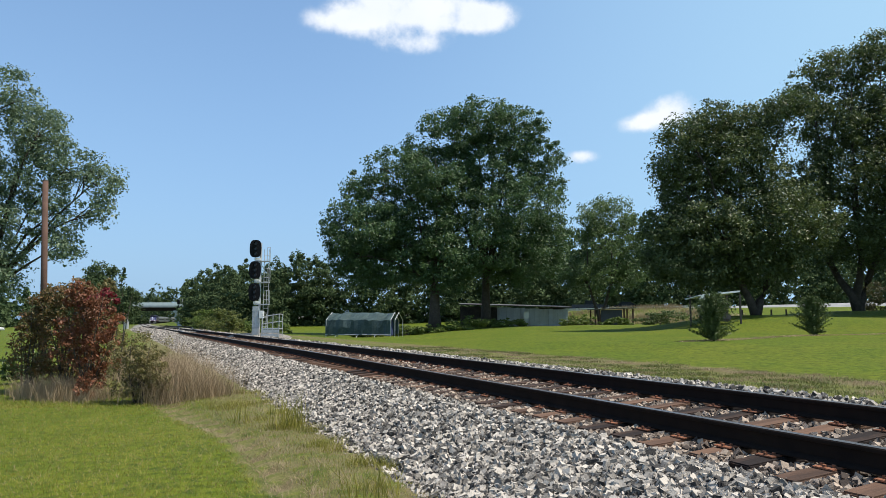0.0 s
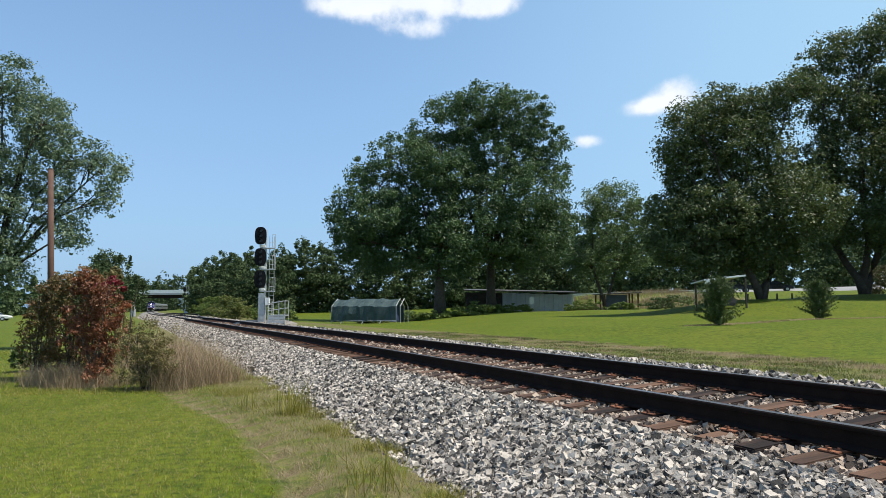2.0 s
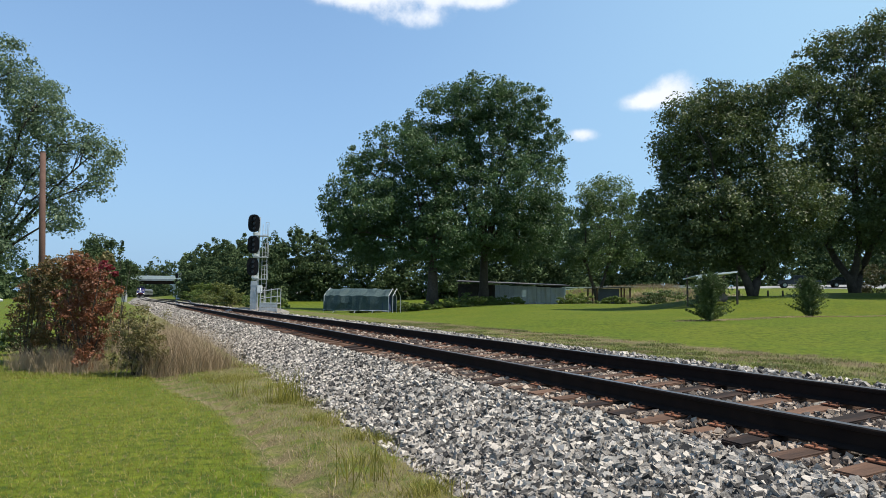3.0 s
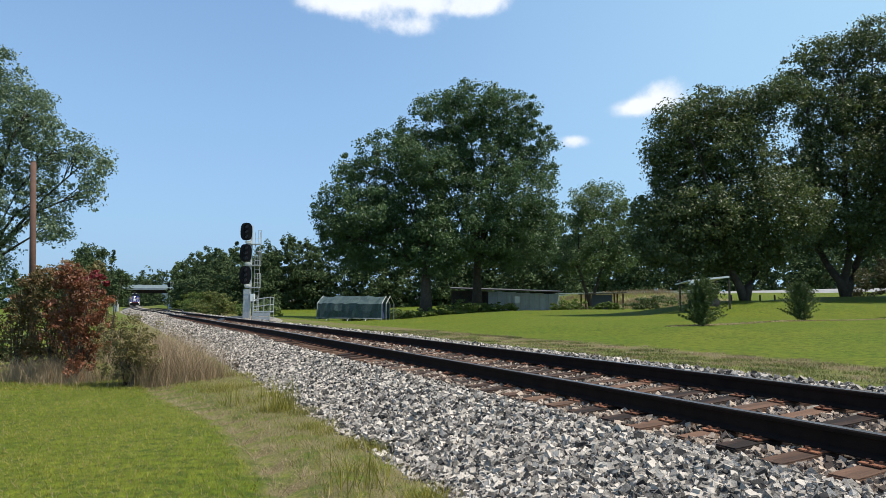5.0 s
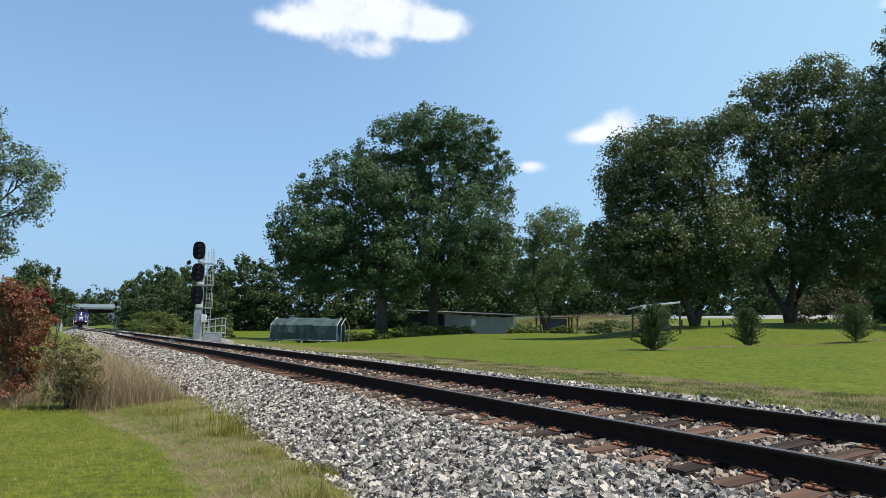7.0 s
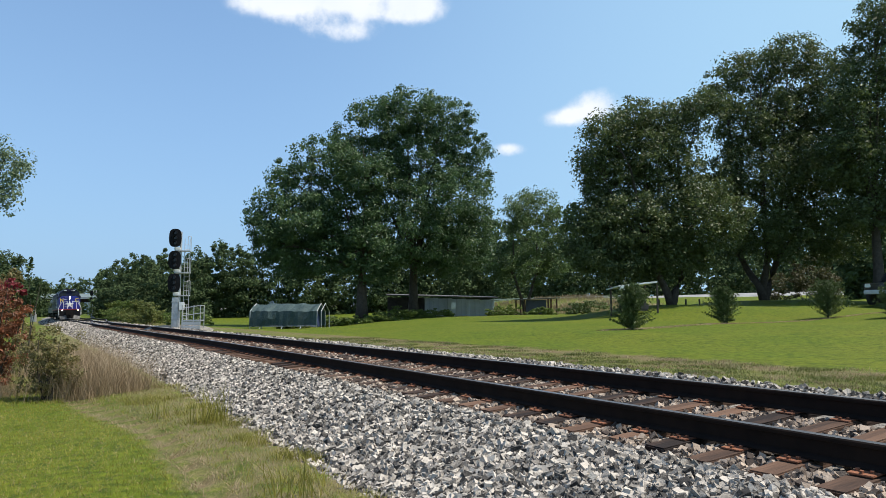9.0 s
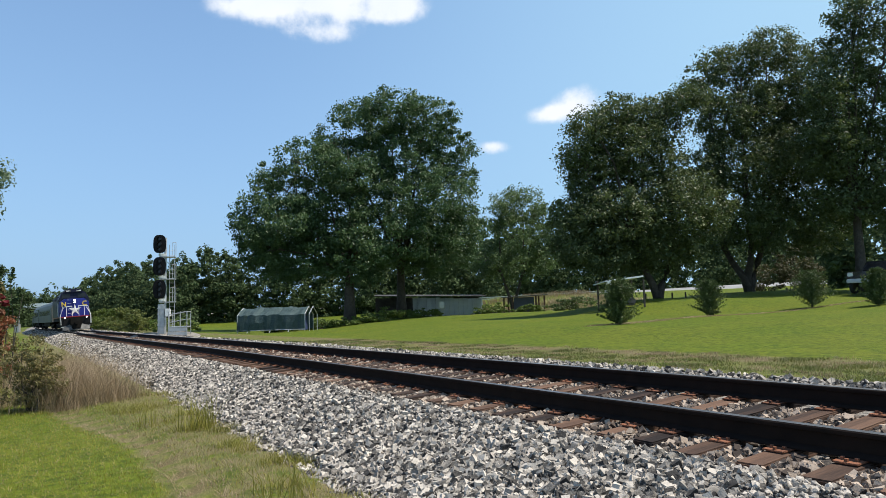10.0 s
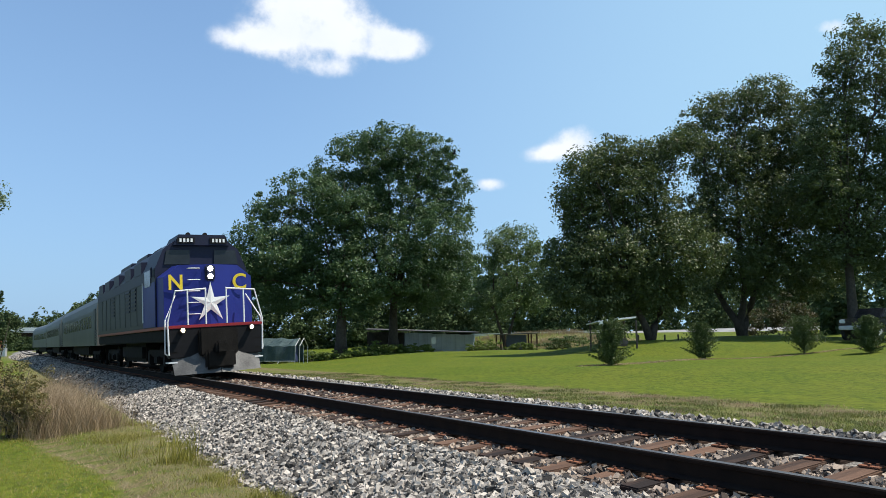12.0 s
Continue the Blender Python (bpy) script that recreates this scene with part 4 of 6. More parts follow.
shrub("shrub", -10.15, 17.00, [(0, 0, 0.9, 0.5, 0.5, 0.7), (0.1, 0, 1.8, 0.45, 0.45, 0.6), (-0.2, 0.1, 1.4, 0.5, 0.5, 0.5), (0.3, 0, 2.3, 0.35, 0.4, 0.4)], M["rust_green"], "green and rust coloured shrub at the edge of the lawn", 0.055, 26, 30, seed=59)
shrub("shrub", -9.05, 16.70, [(-0.2, 0, 1.5, 0.6, 0.6, 0.7), (0.2, 0, 2.2, 0.5, 0.5, 0.5), (-0.4, 0.1, 2.2, 0.5, 0.5, 0.5)], M["rust_green"], "rust-tinged upper growth of the tall shrub", 0.055, 30, 22, seed=58)
shrub("shrub", -6.49, 14.80, [(0, 0, 0.5, 0.6, 0.5, 0.5), (0.1, 0, 1.05, 0.5, 0.45, 0.5), (-0.3, 0, 0.9, 0.45, 0.4, 0.5), (0.3, 0, 0.6, 0.35, 0.4, 0.4)], M["olive"], "low bushy green-brown shrub beside the ballast", 0.036, 34, 60, seed=54)
shrub("shrub", -10.25, 21.00, [(0, 0, 0.5, 0.6, 0.5, 0.5), (0.3, 0, 0.9, 0.5, 0.5, 0.5), (0, 0, 1.4, 0.5, 0.4, 0.6), (-0.1, 0, 2.2, 0.35, 0.3, 0.5), (-0.1, 0, 2.75, 0.25, 0.2, 0.3)], M["olive"], "upright sapling with olive leaves", 0.055, 26, 40, stems=5, seed=55)
shrub("shrub", -9.42, 20.00, [(0, 0, 2.9, 0.10, 0.1, 0.35), (0.25, 0, 2.5, 0.10, 0.1, 0.3), (0.05, 0, 2.2, 0.2, 0.2, 0.3)], M["wood_far"], "thin dark twig of leaves that tops the clump", 0.08, 9, 10, stems=3, seed=56)
shrub("shrub", -11.45, 19.00, [(0, 0, 0.45, 0.5, 0.5, 0.35), (-0.3, 0, 0.35, 0.35, 0.4, 0.25), (0.3, 0, 0.6, 0.4, 0.4, 0.4)], M["juniper"], "low dark green shrub on the lawn", 0.08, 14, 60, seed=57)


def blades(name, x, y, height, width, material, label, seed, lean=0.5, category="grass"):
    """Single blades of grass at the places given, each a thin tapered leaf."""
    rng = np.random.default_rng(seed)
    n = len(x)
    z = land(x, y) - 0.004
    h = height * (0.5 + 0.8 * rng.random(n))
    ang, tip = rng.random(n) * 2 * np.pi, rng.normal(size=(n, 2)) * lean
    wx, wy = np.cos(ang) * width * 0.5, np.sin(ang) * width * 0.5
    b = np.stack([x, y, z], 1)
    side = np.stack([wx, wy, np.zeros(n)], 1)
    mid = b + np.stack([tip[:, 0] * h * 0.35, tip[:, 1] * h * 0.35, h * 0.6], 1)
    top = b + np.stack([tip[:, 0] * h, tip[:, 1] * h, h], 1)
    v = np.stack([b - side, b + side, mid + side * 0.7, top, mid - side * 0.7], 1).reshape(-1, 3)
    f = (np.arange(n)[:, None, None] * 5 + np.array([(0, 1, 2), (0, 2, 4), (4, 2, 3)])[None]).reshape(-1, 3)
    ob = np_mesh(name, v, f, M[material])
    return tagged(ob, label, category, kind="stuff")


def strew(n, x0, x1, y0, y1, s0, s1, seed, near=1.0):
    """Random places in a box of the plan between two distances from the track, thicker towards the camera where near > 1."""
    rng = np.random.default_rng(seed)
    x, y = x0 + (x1 - x0) * rng.random(n), y0 + (y1 - y0) * rng.random(n) ** near
    s, a = beside(x, y)
    s = np.where(s < 0, s + edge_bend(a) * smooth(3.3, 4.3, -s), s)
    k = (s > s0) & (s < s1)
    return x[k], y[k]


def tufted(n, seed, x0, x1, y0, y1, s0, s1, near=1.0, knots=400, spread=0.12):
    rng = np.random.default_rng(seed + 1000)
    cx, cy = strew(knots, x0, x1, y0, y1, s0, s1, seed, near)
    k = rng.integers(0, len(cx), n)
    return cx[k] + rng.normal(size=n) * spread, cy[k] + rng.normal(size=n) * spread


blades("lawn_grass", *strew(82000, -9.5, 1.5, 3.2, 15, -40, -4.5, 61, 1.5), 0.038, 0.006, "blade", "short mown green grass of the lawn", 61, 0.8)
blades("lawn_clippings", *strew(26000, -9.5, 1.5, 3.2, 16, -40, -4.3, 69, 1.4), 0.03, 0.005, "straw", "dry clippings lying in the mown lawn", 69, 1.6)
blades("field_grass", *strew(9000, 4, 34, 76, 101, 10, 80, 70, 1.0), 0.55, 0.05, "straw", "tall dry grass in front of the country road", 70, 0.35)
blades("lawn_grass", *strew(30000, -20, 0, 14, 34, -40, -4.5, 62, 1.5), 0.05, 0.014, "blade", "short mown green grass of the lawn", 62, 0.8)
blades("dry_grass", *strew(60000, -9, 2.5, 2.2, 16, -4.45, -3.05, 63, 1.4), 0.05, 0.005, "straw", "straw-coloured dry grass on the bank", 63, 0.9)
blades("dry_grass", *strew(46000, -9, 2.5, 2.2, 16, -4.42, -4.02, 75, 1.4), 0.055, 0.007, "straw", "bleached grass lying along the furrow of the bank", 75, 1.3)
blades("bank_grass", *strew(42000, -9, 2.5, 2.2, 16, -4.12, -3.1, 64, 1.4), 0.055, 0.006, "blade", "longer green grass on the bank of the track", 64, 0.8)
blades("bank_grass", *tufted(4000, 65, -9, 2.5, 2.2, 16, -3.7, -2.9, 1.2, 400, 0.10), 0.12, 0.006, "blade", "tufts of green grass along the foot of the ballast", 65, 0.7)
blades("dry_grass", *tufted(16000, 66, -8, 18, 8, 30, 3.6, 6.9, 1.2, 900, 0.16), 0.05, 0.007, "straw", "straw-coloured grass in the swale beyond the track", 66, 0.7)
blades("verge_grass", *tufted(34000, 67, -8, 18, 8, 30, 2.9, 6.6, 1.2, 1300, 0.17), 0.055, 0.008, "verge", "rough green grass in the swale beyond the track", 67, 0.7)


def along(n, pts, spread, seed):
    rng = np.random.default_rng(seed)
    c = _spline(pts, 0.3)
    k = rng.integers(0, len(c), n)
    return c[k, 0] + rng.normal(size=n) * spread * 2, c[k, 1] + rng.normal(size=n) * spread


blades("dry_grass", *along(2600, [(9.0, 25.4), (13.0, 28.6), (17.3, 31.3), (20.5, 32.2), (24.0, 32.6), (28.0, 33.0)], 0.16, 68), 0.05, 0.03, "straw", "pale dry line of cut grass across the lawn", 68, 1.2)


def grass_tuft(x, y, n, height, radius, material, label, seed, lean=0.35, width=0.010):
    rng = np.random.default_rng(seed)
    px, py = x + rng.normal(size=n) * radius, y + rng.normal(size=n) * radius
    return blades("grass_tuft", px, py, height, width, material, label, seed, lean, "grass tuft")


grass_tuft(-2.35, 10.80, 110, 0.50, 0.17, "blade", "tall green grass tuft on the edge of the ballast", 71)
grass_tuft(-3.30, 11.40, 30, 0.30, 0.10, "blade", "small green grass tuft on the edge of the ballast", 72)
grass_tuft(-0.65, 6.30, 45, 0.36, 0.16, "blade", "sparse grass stems by the ballast", 73)
for k, (gx, gy, gn, gh, gr) in enumerate(((-5.93, 15.20, 1500, 0.80, 0.42), (-5.50, 15.70, 1200, 0.62, 0.40), (-8.3, 15.5, 1000, 0.50, 0.35), (-9.2, 15.9, 900, 0.50, 0.35), (-6.83, 16.60, 1300, 0.85, 0.36), (-6.52, 17.20, 1000, 0.75, 0.38),
                                          (-8.77, 16.20, 1100, 0.34, 0.40), (-9.72, 16.80, 900, 0.28, 0.40), (-5.14, 15.60, 600, 0.34, 0.30),
                                          (-7.70, 15.40, 600, 0.32, 0.35), (-8.98, 20.50, 1300, 0.95, 0.5), (-7.93, 20.00, 1000, 0.75, 0.5), (-9.3, 23.0, 900, 0.9, 0.5), (-7.2, 18.3, 1000, 0.8, 0.4))):
    grass_tuft(gx, gy, gn, gh, gr, "straw", "clump of tall dry straw-coloured grass under the shrubs", 80 + k, 0.55, 0.006)


def juniper(x, y, height, radius, seed, label):
    """A small conical evergreen: a stem, and long sprays that rise outwards from it."""
    rng = np.random.default_rng(seed)
    root = thing("juniper_bush", pose(x, y, land_at(x, y) - 0.02), label, "shrub", "young evergreens on the lawn")
    bm = bmesh.new()
    tube(bm, [(0, 0, 0), (0, 0, height * 0.85)], [0.05, 0.012], 6)
    part("stem", bm, M["bark"], root)
    n = 230
    cent = []
    for k in range(n):
        t = rng.random() ** 0.85
        z = height * (0.01 + 0.80 * t)
        prof = radius * (0.80 + 0.25 * math.sin(min(t * 6.0, 1.6))) * (1 - 0.90 * t ** 0.95)
        ang = rng.random() * 2 * math.pi
        reach = prof * (0.45 + 0.85 * rng.random() ** 0.8)
        rise = 0.22 + 1.25 * t + 0.45 * rng.random()
        for q in range(7):
            u = 0.12 + 0.88 * q / 6
            w = 0.078 * (1.2 - 0.88 * u)
            cent.append((math.cos(ang) * reach * u, math.sin(ang) * reach * u, z + rise * reach * u, w, w, w))
    v, f = leaf_quads(cent, 9, 0.060, rng, 2.6, 0.6, 0.35)
    c = np_mesh("foliage", v, f, M["juniper"])
    c.parent = root


juniper(10.23, 26.00, 2.0, 0.98, 91, "dense dark green conical juniper on the mown lawn")
juniper(17.25, 32.00, 1.95, 0.95, 92, "young green juniper with an open top on the mown lawn")
juniper(23.44, 33.00, 2.1, 1.14, 93, "broad green juniper on the rising lawn")
juniper(23.94, 29.00, 1.95, 0.80, 94, "slim dark juniper in front of the parked car")

for k, (hx, hy, hs, hm) in enumerate(((-20.6, 67.0, 0.58, "sunny_bush"), (-23.0, 73.0, 0.78, "sunny_bush"), (-26.2, 80.0, 0.90, "sunny_bush"), (-30.6, 90.0, 0.94, "weeds"),
                                      (-35.0, 101.0, 1.01, "weeds"), (-40.0, 113.0, 1.09, "weeds"), (-46.0, 127.0, 1.17, "weeds"))):
    shrub("shrub", hx, hy, [(-1.2 * hs, 0, 1.0 * hs, 1.5 * hs, 1.3, 0.9 * hs), (0.6 * hs, 0.4, 1.5 * hs, 1.5 * hs, 1.3, 1.2 * hs), (2.1 * hs, 0.8, 1.0 * hs, 1.4 * hs, 1.3, 0.9 * hs), (0.2 * hs, -0.4, 2.3 * hs, 0.8 * hs, 0.8, 0.7 * hs)],
          M[hm], "sunlit yellow-green shrubs beside the line" if hm == "sunny_bush" else "rank green shrubs along the siding", 0.10, 26, 70, frac=0.36, seed=101 + 7 * k, group="shrubs along the line")
shrub("shrub", -16.6, 62.0, [(0, 0, 0.7, 1.3, 1.2, 0.7), (1.5, 1, 0.6, 1.2, 1.2, 0.6)], M["weeds"], "low green shrubs behind the signal mast", 0.13, 24, 60, seed=102)
shrub("shrub", 38.0, 56.4, [(-1.6, 0, 1.5, 2.0, 1.6, 1.4), (0.6, 0, 2.6, 2.1, 1.6, 1.6), (2.2, 0.5, 1.5, 1.8, 1.6, 1.4)], M["brown_leaf"], "large olive-brown shrub in the shade of the trees", 0.14, 40, 60, frac=0.34, seed=104)
shrub("shrub", 20.35, 64.00, [(-1, 0, 0.6, 1.4, 1.2, 0.6), (0.8, 0, 0.7, 1.6, 1.2, 0.6)], M["juniper"], "low dark rounded shrub near the lean-to", 0.12, 26, 70, seed=103)
for k, (wx, wy, ws) in enumerate(((-6.61, 60.00, 0.8), (-3.26, 62.00, 1.0), (-1.24, 63.00, 0.8), (0.84, 64.00, 1.0), (2.25, 65.00, 1.3),
                                  (4.70, 68.00, 0.9), (6.97, 70.00, 1.0), (13.49, 68.00, 1.2), (17.13, 68.00, 0.8))):
    shrub("weed_clump", wx, wy, [(0, 0, 0.45 * ws, 1.2 * ws, 0.8, 0.5 * ws), (0.9, 0, 0.35 * ws, 0.9 * ws, 0.7, 0.4 * ws), (-0.9, 0.2, 0.3 * ws, 0.9 * ws, 0.7, 0.35 * ws)],
          M["weeds"], "sunlit rank green weeds at the foot of the trees", 0.12, 18, 60, seed=110 + k, category="weeds", group="weeds under the trees")


# ---------------------------------------------------------------- the signal mast and its platform
def face_pose(x, y, z, rz=0.0):
    return pose(x, y, z, 0, 0, rz)


def oval(bm, w, h, y0, y1, n=20):
    pts = []
    for k in range(n):
        a = 2 * math.pi * k / n
        pts.append((math.copysign(abs(math.cos(a)) ** 0.7, math.cos(a)) * w / 2, math.copysign(abs(math.sin(a)) ** 0.7, math.sin(a)) * h / 2))
    return prism(bm, pts, y0, y1)


def signal_mast(x, y, z):
    root = thing("signal_mast", face_pose(x, y, z, 6), "galvanised railway signal mast with three black oval heads and a ladder", "signal mast")
    bm = bmesh.new()
    tube(bm, [(0, 0, -0.5), (0, 0, 6.05)], 0.075, 12)
    part("pole", bm, M["galv"], root)
    bm = bmesh.new()
    box(bm, -0.42, -0.02, -0.20, 0.20, -0.4, 1.75, 0.02)
    for k in range(5):
        box(bm, -0.44, 0.0, -0.215, 0.215, 0.0 + 0.36 * k, 0.05 + 0.36 * k)
    part("pedestal", bm, M["galv"], root, "stacked grey steel pedestal")
    bm = bmesh.new()
    box(bm, 0.02, 0.34, -0.28, -0.04, 0.95, 1.45, 0.02)
    part("relay_box", bm, M["white"], root, "pale grey relay box")
    for k, hz in enumerate((5.62, 4.18, 2.70)):
        bm = bmesh.new()
        oval(bm, 0.78, 1.20, -0.26, -0.21)
        head = part("signal_head", bm, M["black"], root, "black oval signal head with a dark hooded lens")
        head.location = (-0.32, 0, hz)
        bm = bmesh.new()
        box(bm, -0.16, 0.16, -0.22, 0.12, -0.42, 0.42, 0.05)
        part("housing", bm, M["black"], head)
        for lz in (0.34, 0.0, -0.34):
            bm = bmesh.new()
            rim = [(0.13 * math.cos(a), 0.13 * math.sin(a) + lz) for a in (math.pi * q / 8 for q in range(-1, 10))]
            inner = [(0.115 * math.cos(a), 0.115 * math.sin(a) + lz) for a in (math.pi * q / 8 for q in range(9, -2, -1))]
            prism(bm, rim + inner, -0.50, -0.26)
            part("hood", bm, M["black"], head)
            bm = bmesh.new()
            prism(bm, [(0.10 * math.cos(2 * math.pi * q / 14), 0.10 * math.sin(2 * math.pi * q / 14) + lz) for q in range(14)], -0.285, -0.262)
            part("lens", bm, M["lens"], head)
        bm = bmesh.new()
        box(bm, -0.35, 0.62, -0.18, 0.30, hz - 0.86, hz - 0.80, 0.01)
        part("bracket", bm, M["galv"], root)
        bm = bmesh.new()
        box(bm, -0.40, 0.0, -0.14, 0.14, hz - 0.78, hz - 0.60, 0.03)
        part("junction_box", bm, M["white"], root)
        bm = bmesh.new()
        for px in (0.40, 0.60):
            tube(bm, [(px, 0.28, hz - 0.82), (px, 0.28, hz + 0.15)], 0.017, 6)
        tube(bm, [(0.40, 0.28, hz + 0.15), (0.60, 0.28, hz + 0.15)], 0.017, 6)
        part("handrail", bm, M["galv"], root)
    bm = bmesh.new()
    for px in (0.24, 0.56):
        tube(bm, [(px, 0.05, -0.3), (px, 0.05, 5.6)], 0.02, 6)
    part("ladder_rail", bm, M["galv"], root)
    for k in range(18):
        bm = bmesh.new()
        tube(bm, [(0.24, 0.05, 0.1 + 0.3 * k), (0.56, 0.05, 0.1 + 0.3 * k)], 0.012, 5)
        part("rung", bm, M["galv"], root)
    return root


SX, SY = -12.34, 46.00
signal_mast(SX, SY, 1.0)


def service_platform(x, y, z):
    root = thing("service_platform", pose(x, y, z, 0, 0, 4), "grey steel service platform with a pipe railing beside the signal", "platform")
    bm = bmesh.new()
    box(bm, 0.0, 1.15, -0.6, 0.9, 0.30, 0.38, 0.01)
    part("deck", bm, M["galv"], root)
    for k in range(3):
        bm = bmesh.new()
        box(bm, 0.0, 1.12, -0.62, -0.56, -0.45 + 0.26 * k, -0.24 + 0.26 * k, 0.008)
        part("skirt_board", bm, M["galv"], root)
    for px, py in ((0.02, -0.55), (0.72, -0.55), (1.12, -0.55), (1.12, 0.85), (0.02, 0.85)):
        bm = bmesh.new()
        tube(bm, [(px, py, -0.5), (px, py, 1.32)], 0.028, 7)
        part("post", bm, M["galv"], root)
    for h in (0.82, 1.30):
        bm = bmesh.new()
        tube(bm, [(0.02, -0.55, h - 0.18), (1.12, -0.55, h), (1.12, 0.85, h)], 0.026, 7)
        part("handrail", bm, M["galv"], root)
    return root


service_platform(SX + 0.45, SY - 0.6, 0.92)
bm = bmesh.new()
for k in range(3):
    r = bmesh.ops.create_icosphere(bm, subdivisions=3, radius=1.0)
    bmesh.ops.transform(bm, matrix=Matrix.Translation((-1.0 + 0.8 * k, 0.2 * k, 0)) @ Matrix.Diagonal((1.5, 1.5, 0.5, 1)), verts=r["verts"])
mound = part("gravel_mound", bm, M["bed"], None, smooth=True)
mound.location = (SX, SY + 0.6, 0.45)
tagged(mound, "low mound of grey gravel at the foot of the signal", "mound", kind="structure")

# leaning stub of a utility pole behind the shrubs
px_, py_ = -15.11, 26.00
pole = thing("utility_pole", pose(px_, py_, land_at(px_, py_) - 0.2), "bare brown wooden utility pole, cut off and leaning", "pole")
bm = bmesh.new()
tube(bm, [(0.05, 0, 0), (-0.35, 0.1, 7.3)], [0.125, 0.10], 12)
part("shaft", bm, M["pole"], pole, smooth=True)
bm = bmesh.new()
tube(bm, [(-0.35, 0.1, 7.3), (-0.352, 0.1, 7.36)], [0.103, 0.09], 12)
part("cap", bm, M["dark_wood"], pole)


# ---------------------------------------------------------------- sheds and shelters
def tarp_tent(x, y):
    z = land_at(x, y)
    root = thing("storage_tent", pose(x, y, z, 0, 0, -8), "sagging green tarpaulin storage tent on a pipe frame", "tent")
    L, W = 5.5, 3.2
    rng = random.Random(5)
    bm = bmesh.new()
    rows = []
    for i in range(19):
        u = i / 18
        sag = 0.10 * math.sin(u * math.pi * 4) ** 2
        prof = [(-W / 2 - 0.04, 0.28), (-W / 2 - 0.05, 0.9), (-W / 2, 1.5), (-W / 4, 1.86 - sag), (0, 2.14 - sag * 0.6), (W / 4, 1.86 - sag), (W / 2, 1.5), (W / 2, 0.3)]
        rows.append([bm.verts.new((-L / 2 + L * u, py + rng.uniform(-0.07, 0.07), pz + rng.uniform(-0.06, 0.06))) for py, pz in prof])
    for a, b in zip(rows, rows[1:]):
        for k in range(len(a) - 1):
            bm.faces.new((a[k], b[k], b[k + 1], a[k + 1]))
    bmesh.ops.solidify(bm, geom=bm.faces[:], thickness=0.02)
    part("canopy", bm, M["tarp"], root)
    for e, m in ((-L / 2 - 0.01, "tarp"), (L / 2 - 0.5, "tarp_end")):
        bm = bmesh.new()
        prism(bm, [(-W / 2, 0.2), (W / 2, 0.2), (W / 2, 1.46), (0, 2.06), (-W / 2, 1.46)], e, e + 0.03, pose(0, 0, 0, 0, 0, -90))
        part("end_curtain", bm, M[m], root)
    for ex in (-L / 2 + 0.05, L / 2, L / 2 + 0.35):
        bm = bmesh.new()
        tube(bm, [(ex, -W / 2, -0.1), (ex, -W / 2, 1.5), (ex, 0, 2.14), (ex, W / 2, 1.5), (ex, W / 2, -0.1)], 0.035, 7)
        part("frame_hoop", bm, M["galv"], root, "grey pipe hoop")
    for ex in (-1.8, 0.0, 1.5):
        bm = bmesh.new()
        tube(bm, [(ex, -W / 2, 0.35), (ex - 0.15, -W / 2 - 0.25, -0.05)], 0.03, 6)
        part("leg", bm, M["galv"], root)
    bm = bmesh.new()
    tube(bm, [(-L / 2, -W / 2 - 0.06, 0.30), (L / 2, -W / 2 - 0.06, 0.30)], 0.03, 6)
    part("base_rail", bm, M["galv"], root)


tarp_tent(-6.77, 58.00)


def tin_shed(x, y):
    z = land_at(x, y) - 0.05
    root = thing("tin_shed", pose(x, y, z, 0, 0, -4), "low open-sided shed of grey corrugated tin under a dark roof", "shed")
    for k in range(15):                       # one tin sheet after another
        bm = bmesh.new()
        x0 = -3.75 + 0.5 * k
        pts = []
        for q in range(9):
            pts.append((x0 + q * 0.0615, -0.02 if q % 2 else 0.02))
        va = [bm.verts.new((px, py, 0.0)) for px, py in pts]
        top = 2.05 - 0.018 * k
        vb = [bm.verts.new((px, py, top)) for px, py in pts]
        for q in range(8):
            bm.faces.new((va[q], va[q + 1], vb[q + 1], vb[q]))
        bmesh.ops.solidify(bm, geom=bm.faces[:], thickness=0.012)
        bmesh.ops.translate(bm, verts=bm.verts[:], vec=(0, -0.035 * (k % 2), 0.03 * ((k * 7) % 3)))
        part("tin_sheet", bm, M["tin"], root)
    bm = bmesh.new()
    box(bm, -8.0, 4.2, -0.45, 4.6, 2.14, 2.24, 0.01, pose(0, 0, 0, 2.5, 1.6))
    part("roof", bm, M["tin_roof"], root)
    bm = bmesh.new()
    box(bm, -7.8, -3.9, 3.9, 4.0, 0, 2.2)
    box(bm, -7.8, 3.9, 4.0, 4.1, 0, 2.1)
    part("back_wall", bm, M["dark_wood"], root)
    bm = bmesh.new()
    box(bm, 3.78, 3.88, 0.06, 4.0, 0, 1.9)
    part("side_wall", bm, M["tin"], root)
    for px in (-7.7, -5.8, -3.9):
        bm = bmesh.new()
        box(bm, px - 0.08, px + 0.08, -0.08, 0.08, 0, 2.2)
        part("post", bm, M["dark_wood"], root)
    bm = bmesh.new()
    box(bm, -0.85, -0.35, -0.06, -0.035, 0.85, 1.6, 0.005)
    board = part("notice_board", bm, M["white"], root, "white notice board with faint grey lines")
    for k, w in enumerate((0.3, 0.22, 0.34)):
        bm = bmesh.new()
        box(bm, -0.6 - w / 2, -0.6 + w / 2, -0.066, -0.061, 1.42 - 0.16 * k, 1.48 - 0.16 * k)
        part("line_of_writing", bm, M["tin"], board)


tin_shed(9.62, 74.00)


